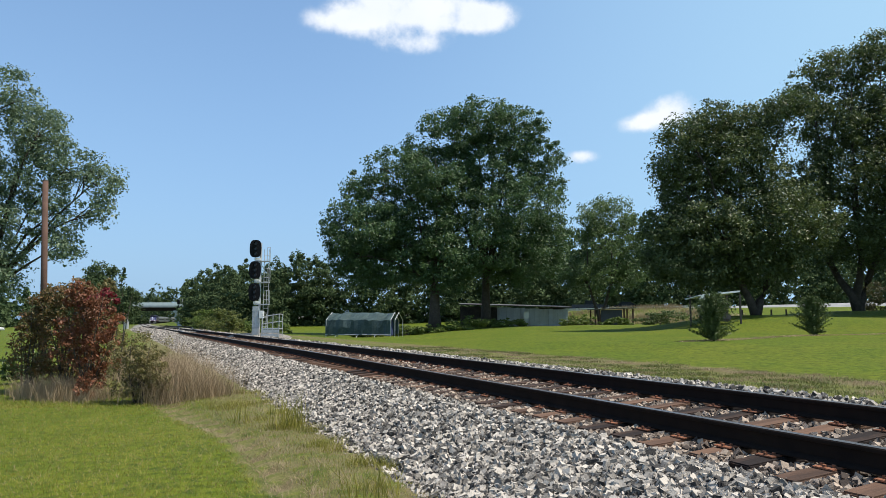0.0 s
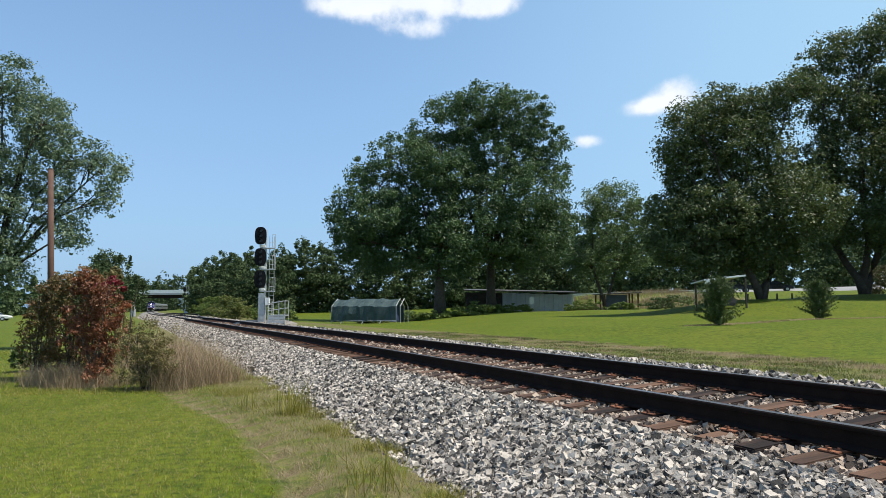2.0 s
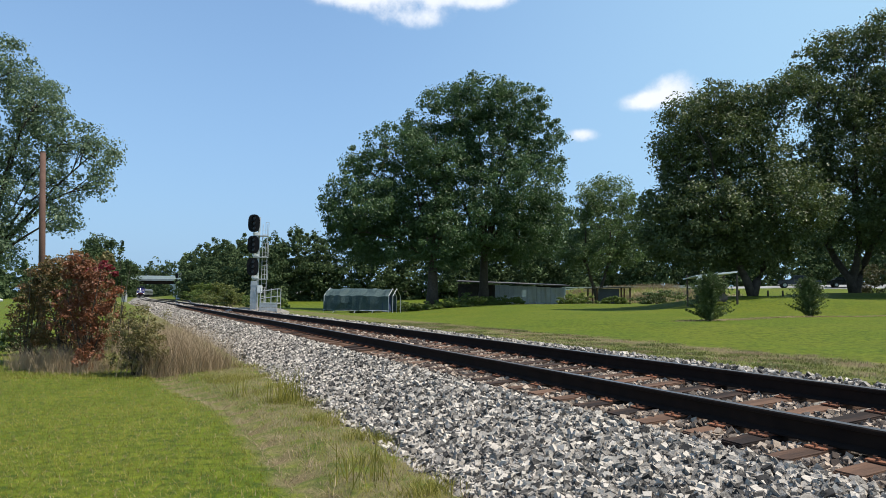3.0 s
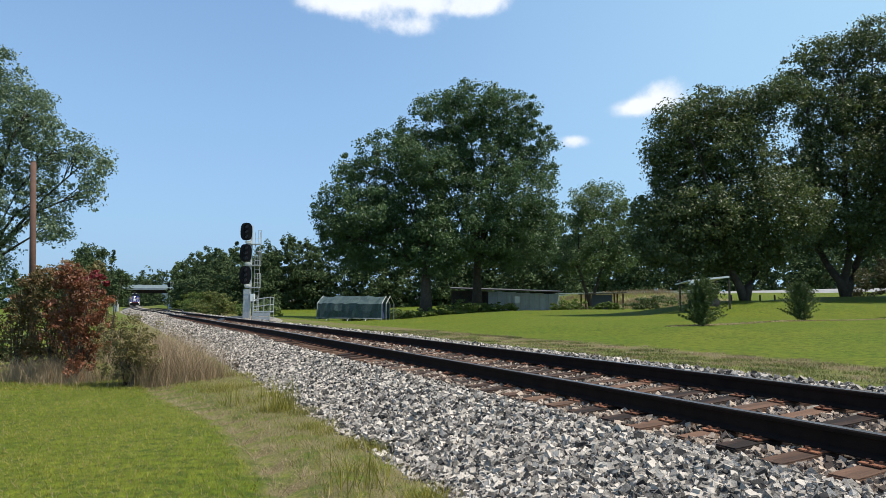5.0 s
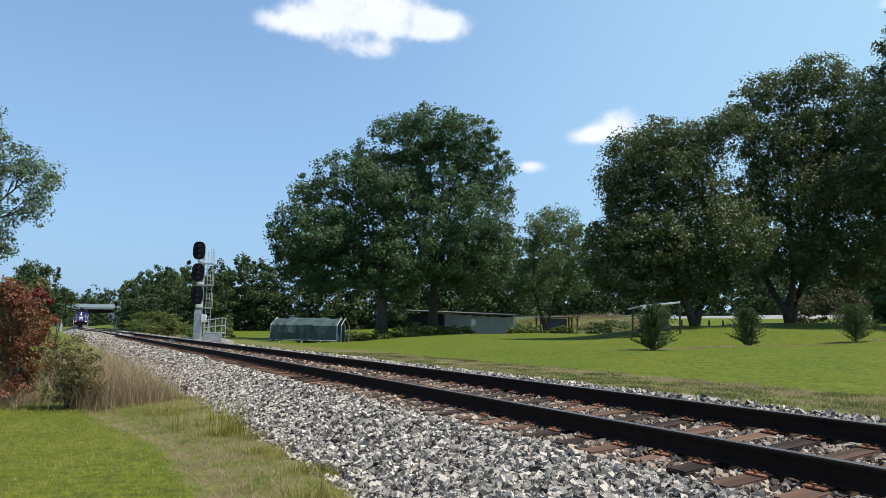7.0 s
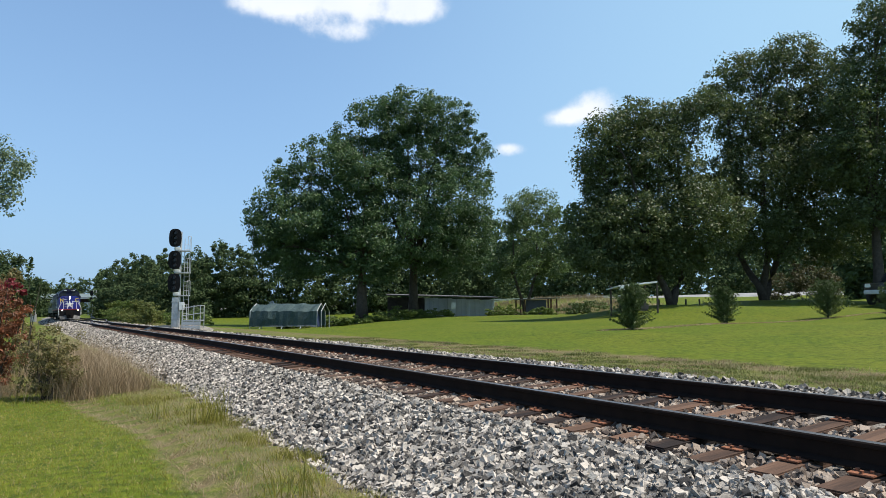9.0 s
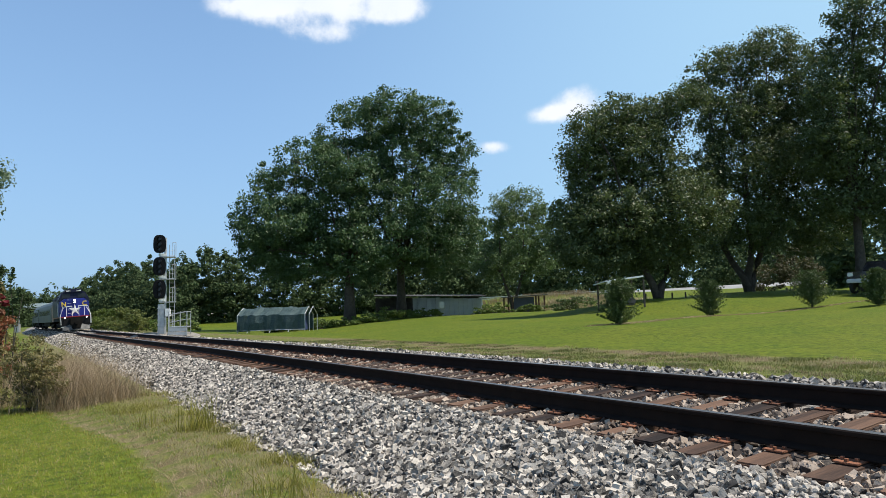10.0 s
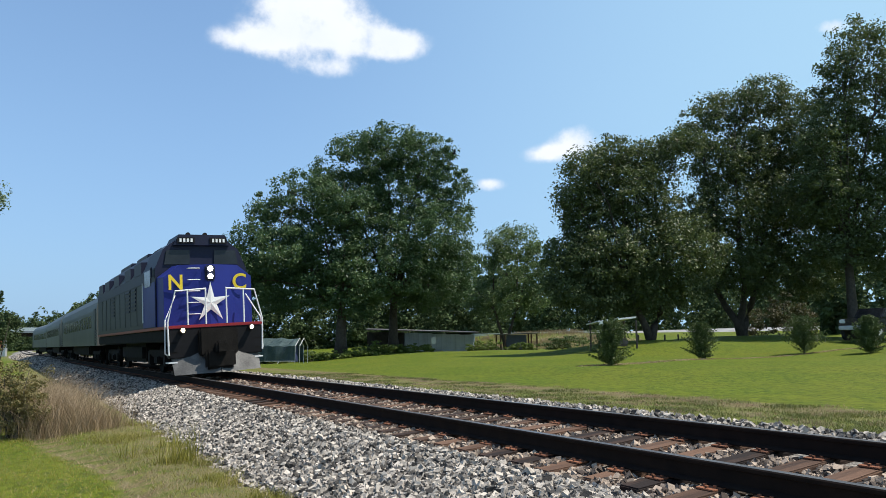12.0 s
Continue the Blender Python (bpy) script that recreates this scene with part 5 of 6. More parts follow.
def lean_to(x, y):
    z = land_at(x, y) - 0.05
    root = thing("lean_to", pose(x, y, z), "open wooden lean-to with one dark panel and a flat roof", "shed")
    bm = bmesh.new()
    box(bm, -2.4, 2.0, -0.4, 2.6, 1.72, 1.80, 0.01, pose(0, 0, 0, 0, -2))
    part("roof", bm, M["tin_roof"], root)
    bm = bmesh.new()
    box(bm, -1.6, 0.55, 0.0, 0.06, 0.0, 1.62)
    part("panel", bm, surface("slate grey panel", (0.045, 0.05, 0.06), (0.085, 0.09, 0.105), 0.6, scale=1.5, fine=14), root)
    for px, py in ((-2.2, 0), (-1.75, 0), (0.75, 0), (1.65, 0), (1.65, 2.2), (-2.2, 2.2)):
        bm = bmesh.new()
        box(bm, px - 0.07, px + 0.07, py - 0.07, py + 0.07, 0, 1.74)
        part("post", bm, M["pole"], root)


lean_to(17.75, 70.00)


def carport(x, y):
    z = land_at(x, y) - 0.05
    root = thing("carport", pose(x, y, z) @ Matrix.Diagonal((0.63, 0.81, 0.97, 1)), "small open shelter with a slanting white metal roof on posts", "shelter")
    bm = bmesh.new()
    box(bm, -1.85, 2.2, -0.1, 2.6, 2.05, 2.12, 0.02, pose(0, 0, 0, -3, -4))
    part("roof", bm, M["white"], root)
    bm = bmesh.new()
    box(bm, -1.95, -1.2, -0.16, -0.11, 1.70, 1.98, 0.01)
    box(bm, -1.87, 2.22, -0.16, -0.105, 2.02, 2.13, 0.01, pose(0, 0, 0, -3, -4))
    part("fascia", bm, M["white"], root)
    for px, py in ((-1.7, 0), (2.05, 0), (2.05, 2.4), (-1.7, 2.4)):
        bm = bmesh.new()
        box(bm, px - 0.07, px + 0.07, py - 0.07, py + 0.07, 0, 2.05)
        part("post", bm, M["dark_wood"], root)
    bm = bmesh.new()
    box(bm, -1.2, 1.5, 0.6, 1.9, 0.35, 0.85, 0.12)
    box(bm, -0.2, 0.9, 0.7, 1.8, 0.85, 1.25, 0.1)
    part("machine_body", bm, M["tin_roof"], root)


carport(16.95, 42.00)
for k, (fx, fy) in enumerate(((21.81, 50.00), (23.96, 50.00), (25.57, 51.00), (23.41, 52.00))):
    fp = thing("fence_post", pose(fx, fy, land_at(fx, fy) - 0.1, 0, 4 - 3 * k, 0), "short weathered wooden fence post on the lawn", "fence post", "old fence posts")
    bm = bmesh.new()
    tube(bm, [(0, 0, 0), (0, 0, 0.55 if k < 3 else 1.7)], [0.07, 0.06], 7)
    part("shaft", bm, M["dark_wood"], fp)


# ---------------------------------------------------------------- the country road and its traffic
ROAD = [(-40, 128), (10, 112), (33, 106), (60, 97), (95, 88), (150, 80)]
ROAD_LINE = _spline(ROAD, 2.0)
ROAD_ARC = np.concatenate([[0], np.cumsum(np.linalg.norm(np.diff(ROAD_LINE, axis=0), axis=1))])


def road_at(a, side):
    p = np.array([np.interp(a, ROAD_ARC, ROAD_LINE[:, 0]), np.interp(a, ROAD_ARC, ROAD_LINE[:, 1])])
    q = np.array([np.interp(a + 1, ROAD_ARC, ROAD_LINE[:, 0]), np.interp(a + 1, ROAD_ARC, ROAD_LINE[:, 1])])
    d = (q - p) / np.linalg.norm(q - p)
    n = np.array([-d[1], d[0]])
    w = p + n * side
    zz = float(np.interp(p[0], (-40, 10, 33, 60, 95, 150), (2.4, 3.05, 3.55, 4.2, 4.6, 5.2)))
    return Vector((w[0], w[1], zz + 0.10 * side)), d


def make_road():
    arcs = np.arange(0, ROAD_ARC[-1] - 1.5, 3.0)
    sides = (-9.0, -3.7, -3.4, 0.0, 3.4, 3.7, 8.0)
    drop = (-1.3, -0.12, 0.0, 0.05, 0.0, -0.1, -0.8)
    v = []
    for a in arcs:
        for s, dz in zip(sides, drop):
            p, d = road_at(a, s)
            v.append((p.x, p.y, p.z + dz))
    w = len(sides)
    i = (np.arange(len(arcs) - 1)[:, None] * w + np.arange(w - 1)[None]).ravel()
    f = np.stack([i, i + 1, i + w + 1, i + w], 1)
    ob = np_mesh("road", np.array(v), f, M["asphalt"], True)
    ob.data.materials.append(M["lawn"])
    k = np.tile(np.array([1, 1, 0, 0, 1, 1]), len(arcs) - 1)
    ob.data.polygons.foreach_set("material_index", k.astype(np.int32))
    tagged(ob, "pale sunlit asphalt country road on a low bank", "road", kind="structure")


make_road()
guard = thing("guard_rail", Matrix.Identity(4), "long white metal guard rail beside the country road", "guard rail", kind="structure")
for k in range(16):
    a = 38 + 3.0 * k
    p, d = road_at(a, -3.9)
    q, _ = road_at(a + 3.0, -3.9)
    bm = bmesh.new()
    tube(bm, [p + Vector((0, 0, -0.4)), p + Vector((0, 0, 0.75))], 0.07, 6)
    part("post", bm, M["dark_wood"], guard)
    bm = bmesh.new()
    m = Vector((q.x - p.x, q.y - p.y, q.z - p.z))
    for h in (0.45, 0.70):
        vs = [bm.verts.new(w_) for w_ in (p + Vector((0, -0.1, h)), q + Vector((0, -0.1, h)), q + Vector((0, -0.1, h + 0.16)), p + Vector((0, -0.1, h + 0.16)))]
        bm.faces.new(vs)
    bmesh.ops.solidify(bm, geom=bm.faces[:], thickness=0.03)
    part("beam", bm, M["white"], guard)


def motor_car(name, m, label, paint, kind="car", scale=1.0):
    """A car along x, nose towards +x: body, cabin, panes, lamps, wheels."""
    root = thing(name, m, label, "car")
    side = {"car": [(-2.2, 0.35), (2.2, 0.35), (2.25, 0.75), (1.1, 0.95), (-1.7, 1.0), (-2.2, 0.9)],
            "pickup": [(-2.8, 0.5), (2.7, 0.5), (2.75, 1.12), (1.2, 1.22), (-2.8, 1.18)]}[kind]
    cab = {"car": [(-1.75, 0.98), (1.0, 0.94), (0.35, 1.45), (-1.1, 1.48)],
           "pickup": [(-0.9, 1.17), (1.25, 1.2), (0.65, 1.80), (-0.75, 1.82)]}[kind]
    w = 0.88 if kind == "car" else 0.96
    bm = bmesh.new()
    prism(bm, side, -w, w)
    bmesh.ops.bevel(bm, geom=bm.edges[:], offset=0.06, segments=2, affect="EDGES", clamp_overlap=True)
    part("body", bm, paint, root)
    bm = bmesh.new()
    prism(bm, cab, -w * 0.9, w * 0.9)
    bmesh.ops.bevel(bm, geom=bm.edges[:], offset=0.07, segments=2, affect="EDGES", clamp_overlap=True)
    part("cabin", bm, paint, root)
    for sy in (-1, 1):
        bm = bmesh.new()
        cx = sum(p[0] for p in cab) / 4
        cz = sum(p[1] for p in cab) / 4
        prism(bm, [(cx + (p[0] - cx) * 0.8, cz + (p[1] - cz) * 0.72) for p in cab], sy * w * 0.90 - 0.012, sy * w * 0.90 + 0.012)
        part("side_window", bm, M["glass"], root)
    bm = bmesh.new()
    a, b = Vector((cab[1][0], 0, cab[1][1])), Vector((cab[2][0], 0, cab[2][1]))
    nrm = Vector((b.z - a.z, 0, a.x - b.x)).normalized() * 0.012
    vs = [bm.verts.new(q + nrm) for q in (a.lerp(b, 0.1) + Vector((0, -w * 0.78, 0)), a.lerp(b, 0.1) + Vector((0, w * 0.78, 0)), a.lerp(b, 0.9) + Vector((0, w * 0.72, 0)), a.lerp(b, 0.9) + Vector((0, -w * 0.72, 0)))]
    bm.faces.new(vs)
    bmesh.ops.solidify(bm, geom=bm.faces[:], thickness=0.01)
    part("windscreen", bm, M["glass"], root)
    fx = max(p[0] for p in side)
    zt = side[2][1]
    for sy in (-1, 1):
        bm = bmesh.new()
        box(bm, fx - 0.12, fx + 0.02, sy * w * 0.72 - 0.18, sy * w * 0.72 + 0.18, zt - 0.24, zt - 0.04, 0.03)
        part("headlight", bm, M["white"], root)
    bm = bmesh.new()
    box(bm, fx - 0.08, fx + 0.08, -w * 0.95, w * 0.95, side[0][1] + 0.02, side[0][1] + 0.24, 0.04)
    part("bumper", bm, M["galv"], root)
    r = 0.33 if kind == "car" else 0.40
    for wx in (side[0][0] + 0.85, fx - 0.9):
        for sy in (-1, 1):
            bm = bmesh.new()
            prism(bm, [(wx + r * math.cos(2 * math.pi * q / 18), r + r * math.sin(2 * math.pi * q / 18)) for q in range(18)], sy * w - 0.11, sy * w + 0.11)
            wheel = part("wheel", bm, M["tyre"], root)
            bm = bmesh.new()
            prism(bm, [(wx + r * 0.6 * math.cos(2 * math.pi * q / 14), r + r * 0.6 * math.sin(2 * math.pi * q / 14)) for q in range(14)], sy * (w + 0.10), sy * (w + 0.125))
            part("rim", bm, M["galv"], wheel)
    return root


cx_, cy_ = 34.9, 41.5
motor_car("parked_pickup", pose(cx_, cy_, land_at(cx_, cy_), 0, -3, 203) @ Matrix.Diagonal((1.05, 1.05, 1.22, 1)), "black pickup truck parked on the lawn under the trees", M["car_black"], "pickup")
vx_, vy_ = -74.38, 112.00
motor_car("parked_car", pose(vx_, vy_, land_at(vx_, vy_), 0, 0, 15), "white car parked far off on the lawns", M["white"], "car")
ROAD_CAR = motor_car("road_car", Matrix.Identity(4), "dark car with bright trim driving along the country road", M["car_black"], "car")
ROAD_PICKUP = motor_car("road_pickup", Matrix.Identity(4), "dark pickup truck driving along the country road", M["car_black"], "pickup")


# ---------------------------------------------------------------- the far overbridge and the masts by it
def overbridge():
    x0, y0 = -128.05, 268.00
    x1, y1 = -100.41, 268.00
    root = thing("road_overbridge", pose((x0 + x1) / 2, y0, 0), "grey concrete road bridge over the railway line", "bridge")
    L = x1 - x0
    bm = bmesh.new()
    box(bm, -L / 2 - 8, L / 2 + 6, -4.5, 4.5, 7.3, 8.0, 0.05)
    part("deck", bm, M["concrete"], root)
    for s in (-4.4, 4.1):
        bm = bmesh.new()
        box(bm, -L / 2 - 8, L / 2 + 6, s, s + 0.3, 8.0, 9.2, 0.03)
        part("parapet", bm, M["white"], root)
    for s in (-3.6, -1.2, 1.2, 3.6):
        bm = bmesh.new()
        box(bm, -L / 2 - 8, L / 2 + 6, s - 0.3, s + 0.3, 6.1, 7.3, 0.03)
        part("girder", bm, M["rail"], root)
    for px in (-L / 2 - 1.0, L / 2 - 2.6):
        for s in (-3.4, 0, 3.4):
            bm = bmesh.new()
            tube(bm, [(px, s, -1), (px, s, 5.7)], 0.45, 12)
            part("column", bm, M["concrete"], root)
        bm = bmesh.new()
        box(bm, px - 0.6, px + 0.6, -4.3, 4.3, 5.6, 6.1, 0.05)
        part("pier_cap", bm, M["concrete"], root)


overbridge()


def lattice_mast(x, y, h, label):
    root = thing("lattice_mast", pose(x, y, 0.4), label, "signal mast", "far signal masts")
    for dx in (-0.35, 0.35):
        bm = bmesh.new()
        tube(bm, [(dx, 0, 0), (dx, 0, h)], 0.07, 6)
        part("upright", bm, M["galv"], root)
    for k in range(int(h / 0.8)):
        bm = bmesh.new()
        tube(bm, [(-0.35, 0, 0.4 + 0.8 * k), (0.35, 0, 0.8 + 0.8 * k)], 0.045, 5)
        part("brace", bm, M["galv"], root)
    for hz in (h - 0.8, h - 2.4):
        bm = bmesh.new()
        oval(bm, 0.75, 1.2, -0.3, -0.24)
        hd = part("signal_head", bm, M["black"], root)
        hd.location = (-0.55, 0, hz)
    bm = bmesh.new()
    box(bm, -0.5, 0.5, -0.5, 0.5, -0.4, 1.4, 0.05)
    part("cabinet", bm, M["galv"], root)


lattice_mast(-65.07, 170.00, 7.0, "grey lattice signal mast beside the far line")
lattice_mast(-76.20, 165.00, 4.2, "short grey lattice signal mast beside the far line")


# ---------------------------------------------------------------- the passenger train (front towards -y, the rail heads at z 0)
def lettering(name, text, size, material, parent, m, label=""):
    cu = bpy.data.curves.new(name, "FONT")
    cu.body, cu.size, cu.extrude, cu.align_x, cu.align_y, cu.offset = text, size, 0.008, "CENTER", "CENTER", 0.012
    tmp = new(name, cu)
    bpy.context.view_layer.update()
    me = bpy.data.meshes.new_from_object(tmp)
    bpy.data.objects.remove(tmp)
    me.materials.clear()
    me.materials.append(material)
    ob = new(name, me)
    ob.parent = parent
    ob.matrix_local = m
    if label:
        tagged(ob, label)
    return ob


def wheel_part(x, y, r, parent):
    bm = bmesh.new()
    prism(bm, [(r * math.cos(2 * math.pi * q / 22), r * math.sin(2 * math.pi * q / 22)) for q in range(22)], -0.07, 0.07, pose(x, y, r, 0, 0, 90))
    prism(bm, [(r * 0.4 * math.cos(2 * math.pi * q / 12), r * 0.4 * math.sin(2 * math.pi * q / 12)) for q in range(12)], 0.07, 0.16, pose(x, y, r, 0, 0, 90 if x < 0 else -90))
    return part("wheel", bm, M["under"], parent)


def truck(parent, y, base, r, side=1.12):
    bm = bmesh.new()
    for s in (-1, 1):
        box(bm, s * side - 0.09, s * side + 0.09, y - base / 2 - 0.5, y + base / 2 + 0.5, r + 0.08, r + 0.34, 0.04)
        for w in (-1, 1):
            box(bm, s * side - 0.14, s * side + 0.14, y + w * base / 2 - 0.2, y + w * base / 2 + 0.2, r - 0.2, r + 0.22, 0.04)
        box(bm, s * side - 0.16, s * side + 0.16, y - 0.35, y + 0.35, r - 0.15, r + 0.15, 0.05)
    box(bm, -side, side, y - 0.3, y + 0.3, r - 0.05, r + 0.3)
    t = part("truck_frame", bm, M["under"], parent)
    for w in (-1, 1):
        for s in (-0.7525, 0.7525):
            wheel_part(s, y + w * base / 2, r, parent)
    return t


def locomotive():
    root = thing("locomotive", Matrix.Identity(4), "royal blue and silver diesel locomotive with a white star", "locomotive")
    # frame, tank, pilot
    bm = bmesh.new()
    box(bm, -1.50, 1.50, -8.75, 8.7, 1.10, 1.50, 0.03)
    part("underframe", bm, M["under"], root)
    bm = bmesh.new()
    box(bm, -1.56, 1.56, -8.82, 8.72, 1.50, 1.60, 0.015)
    part("sill_stripe", bm, M["loco_red"], root, "thin red sill stripe")
    bm = bmesh.new()
    box(bm, -1.25, 1.25, -2.6, 2.6, 0.38, 1.10, 0.15)
    part("fuel_tank", bm, M["under"], root)
    for y in (-5.4, 5.4):
        truck(root, y, 2.74, 0.508, 1.14)
    bm = bmesh.new()
    box(bm, -1.52, 1.52, -8.80, -8.50, 0.60, 1.50, 0.02)
    part("pilot_plate", bm, M["black"], root)
    for s in (-1, 1):
        bm = bmesh.new()
        a = [(s * 0.015, -9.20), (s * 1.42, -8.86), (s * 1.42, -8.79), (s * 0.015, -9.10)]
        lo = [bm.verts.new((px * (0.98), py - 0.10, 0.09)) for px, py in a]
        hi = [bm.verts.new((px, py + 0.26, 0.74)) for px, py in a]
        for k in range(4):
            bm.faces.new((lo[k], lo[(k + 1) % 4], hi[(k + 1) % 4], hi[k]))
        bm.faces.new(lo)
        bm.faces.new(hi)
        bmesh.ops.recalc_face_normals(bm, faces=bm.faces)
        part("plow_blade", bm, M["plow"], root, "scuffed grey plow blade")
    # dark blocks added for the shade about the coupler and mid-plow
    bm = bmesh.new()
    box(bm, -0.62, 0.62, -9.08, -8.80, 0.62, 1.46, 0.05)
    box(bm, -0.48, 0.48, -9.30, -9.06, 0.20, 0.80, 0.08)
    part("coupler_shade", bm, M["under"], root, "black blocks standing in for the shade around the coupler")
    bm = bmesh.new()
    box(bm, -0.14, 0.14, -9.35, -8.7, 0.72, 1.0, 0.04)
    box(bm, -0.20, 0.20, -9.50, -9.25, 0.66, 1.06, 0.07)
    part("coupler", bm, M["under"], root)
    for hx in (-0.5, 0.45):
        bm = bmesh.new()
        tube(bm, [(hx, -8.84, 1.1), (hx * 1.1, -9.0, 0.75), (hx * 0.8, -9.02, 0.45), (hx * 0.5, -8.98, 0.55)], 0.03, 6)
        part("air_hose", bm, M["tyre"], root)
    # nose
    bm = bmesh.new()
    shape = [(-1.54, 1.60), (1.54, 1.60), (1.54, 3.22), (1.02, 3.60), (-1.02, 3.60), (-1.54, 3.22)]
    a = [bm.verts.new((x * 0.96, -8.02 + 0.10 * abs(x) / 1.5, z - (0.05 if z > 2 else 0))) for x, z in shape]
    b = [bm.verts.new((x, -6.9, z)) for x, z in shape]
    c1 = [bm.verts.new((0.0, -8.10, 1.60)), bm.verts.new((0.0, -8.10, 3.56))]
    bm.faces.new((a[0], a[5], a[4], c1[1], c1[0]))
    bm.faces.new((c1[0], c1[1], a[3], a[2], a[1]))
    for k in (1, 2, 4, 5):
        bm.faces.new((a[k], b[k], b[(k + 1) % 6], a[(k + 1) % 6]))
    bm.faces.new((a[3], b[3], b[4], a[4], c1[1]))
    bmesh.ops.recalc_face_normals(bm, faces=bm.faces)
    part("nose", bm, M["loco_blue"], root)
    # cab
    cab = [(-1.57, 1.60), (1.57, 1.60), (1.57, 3.55), (1.30, 4.18), (0.86, 4.50), (-0.86, 4.50), (-1.30, 4.18), (-1.57, 3.55)]
    bm = bmesh.new()
    prism(bm, cab, -7.05, -4.7)
    part("cab", bm, M["loco_dark"], root, "dark blue cab")
    for s in (-1.578, 1.578):
        bm = bmesh.new()
        box(bm, s - 0.007, s + 0.007, -7.0, -4.75, 1.62, 3.1)
        part("cab_side_panel", bm, M["loco_blue"], root)
    bm = bmesh.new()
    prism(bm, [(-0.98, 4.30), (0.98, 4.30), (0.80, 4.66), (-0.80, 4.66)], -7.18, -5.6)
    brow = part("cab_roof_box", bm, M["loco_dark"], root, "dark roof box with number boards")
    for s in (-1, 1):
        bm = bmesh.new()
        box(bm, s * 0.56 - 0.30, s * 0.56 + 0.30, -7.205, -7.185, 4.36, 4.56)
        nb = part("number_board", bm, M["black"], brow, "black board with pale bars")
        for q in range(4):
            bm = bmesh.new()
            box(bm, s * 0.56 - 0.22 + 0.125 * q, s * 0.56 - 0.15 + 0.125 * q, -7.216, -7.208, 4.40, 4.52)
            part("bar", bm, M["white"], nb)
        bm = bmesh.new()
        x0, x1 = sorted((s * 0.42, s * 1.28))
        vs = [(x0, 3.66), (x1, 3.66), (x1 * (0.93 if s > 0 else 1), 4.14), (x0 * (1 if s > 0 else 0.93), 4.14)]
        prism(bm, vs, -7.085, -7.06)
        part("windscreen", bm, M["glass"], root, "dark slanted windscreen pane")
        bm = bmesh.new()
        box(bm, s * 1.585 - 0.015, s * 1.585 + 0.015, -6.3, -5.2, 3.0, 3.55, 0.0)
        part("cab_window", bm, M["glass"], root)
        bm = bmesh.new()
        box(bm, s * 1.64 - 0.03, s * 1.64 + 0.03, -6.80, -6.62, 3.25, 3.60, 0.02)
        part("mirror", bm, M["loco_dark"], root)
        # ditch lamp on its bracket
        bm = bmesh.new()
        tube(bm, [(s * 1.12, -8.98, 1.44), (s * 1.12, -8.78, 1.44)], [0.10, 0.08], 14)
        dl = part("ditch_light", bm, M["under"], root)
        bm = bmesh.new()
        tube(bm, [(s * 1.12, -9.0, 1.44), (s * 1.12, -8.985, 1.44)], 0.062, 14)
        part("lamp_lens", bm, M["ditchlamp"], dl, "glowing warm lamp lens")
        # front railing
        bm = bmesh.new()
        tube(bm, [(s * 1.52, -8.80, 0.70), (s * 1.55, -8.80, 1.7), (s * 1.30, -8.80, 2.66), (s * 0.32, -8.80, 2.72)], 0.028, 7)
        part("front_railing", bm, M["white"], root, "white pipe railing")
        for px in (0.34, 0.92):
            bm = bmesh.new()
            tube(bm, [(s * px, -8.80, 1.60), (s * px, -8.80, 2.70)], 0.026, 7)
            part("railing_post", bm, M["white"], root)
        bm = bmesh.new()
        tube(bm, [(s * 1.46, -8.62, 0.66), (s * 1.60, -8.62, 0.75), (s * 1.58, -8.55, 1.75), (s * 1.18, -8.20, 2.55)], 0.024, 7)
        part("grab_iron", bm, M["white"], root)
        for k in range(3):
            bm = bmesh.new()
            box(bm, s * 1.40 - 0.14, s * 1.40 + 0.14, -8.80, -8.35, 0.45 + 0.3 * k, 0.49 + 0.3 * k)
            part("step", bm, M["white" if k < 1 else "under"], root)
    # lamps, star, letters, ladder irons on the nose
    bm = bmesh.new()
    box(bm, -0.17, 0.17, -8.17, -8.05, 3.02, 3.54, 0.05)
    lamp = part("headlight_housing", bm, M["loco_dark"], root)
    for z in (3.41, 3.16):
        bm = bmesh.new()
        tube(bm, [(0, -8.20, z), (0, -8.175, z)], 0.085, 16)
        part("headlight", bm, M["headlamp"], lamp, "glowing white headlight")
    bm = bmesh.new()
    pts = []
    for k in range(10):
        r = 0.68 if k % 2 == 0 else 0.215
        pts.append((r * math.sin(2 * math.pi * k / 10), r * math.cos(2 * math.pi * k / 10)))
    ring = [bm.verts.new((x, 0.0, z)) for x, z in pts]
    tip = bm.verts.new((0, -0.03, 0))
    for k in range(10):
        bm.faces.new((ring[k], ring[(k + 1) % 10], tip))
    star = part("star", bm, M["white"], root, "raised white five-pointed star")
    star.location = (0, -8.125, 2.30)
    lettering("letter", "N", 0.68, M["yellow"], root, pose(-1.12, -8.06, 2.96, 90, 0, 4), "yellow letter N")
    lettering("letter", "C", 0.72, M["yellow"], root, pose(1.02, -8.06, 2.96, 90, 0, -4), "yellow letter C")
    for k in range(5):
        bm = bmesh.new()
        z = 1.95 + 0.37 * k
        tube(bm, [(-0.74, -8.06, z), (-0.72, -8.14, z), (-0.36, -8.16, z), (-0.34, -8.08, z)], 0.016, 6)
        part("ladder_iron", bm, M["white"], root)
    # long hood
    hood = [(-1.55, 1.60), (1.55, 1.60), (1.55, 3.55), (1.22, 4.05), (-1.22, 4.05), (-1.55, 3.55)]
    bm = bmesh.new()
    prism(bm, hood, -4.7, 8.55)
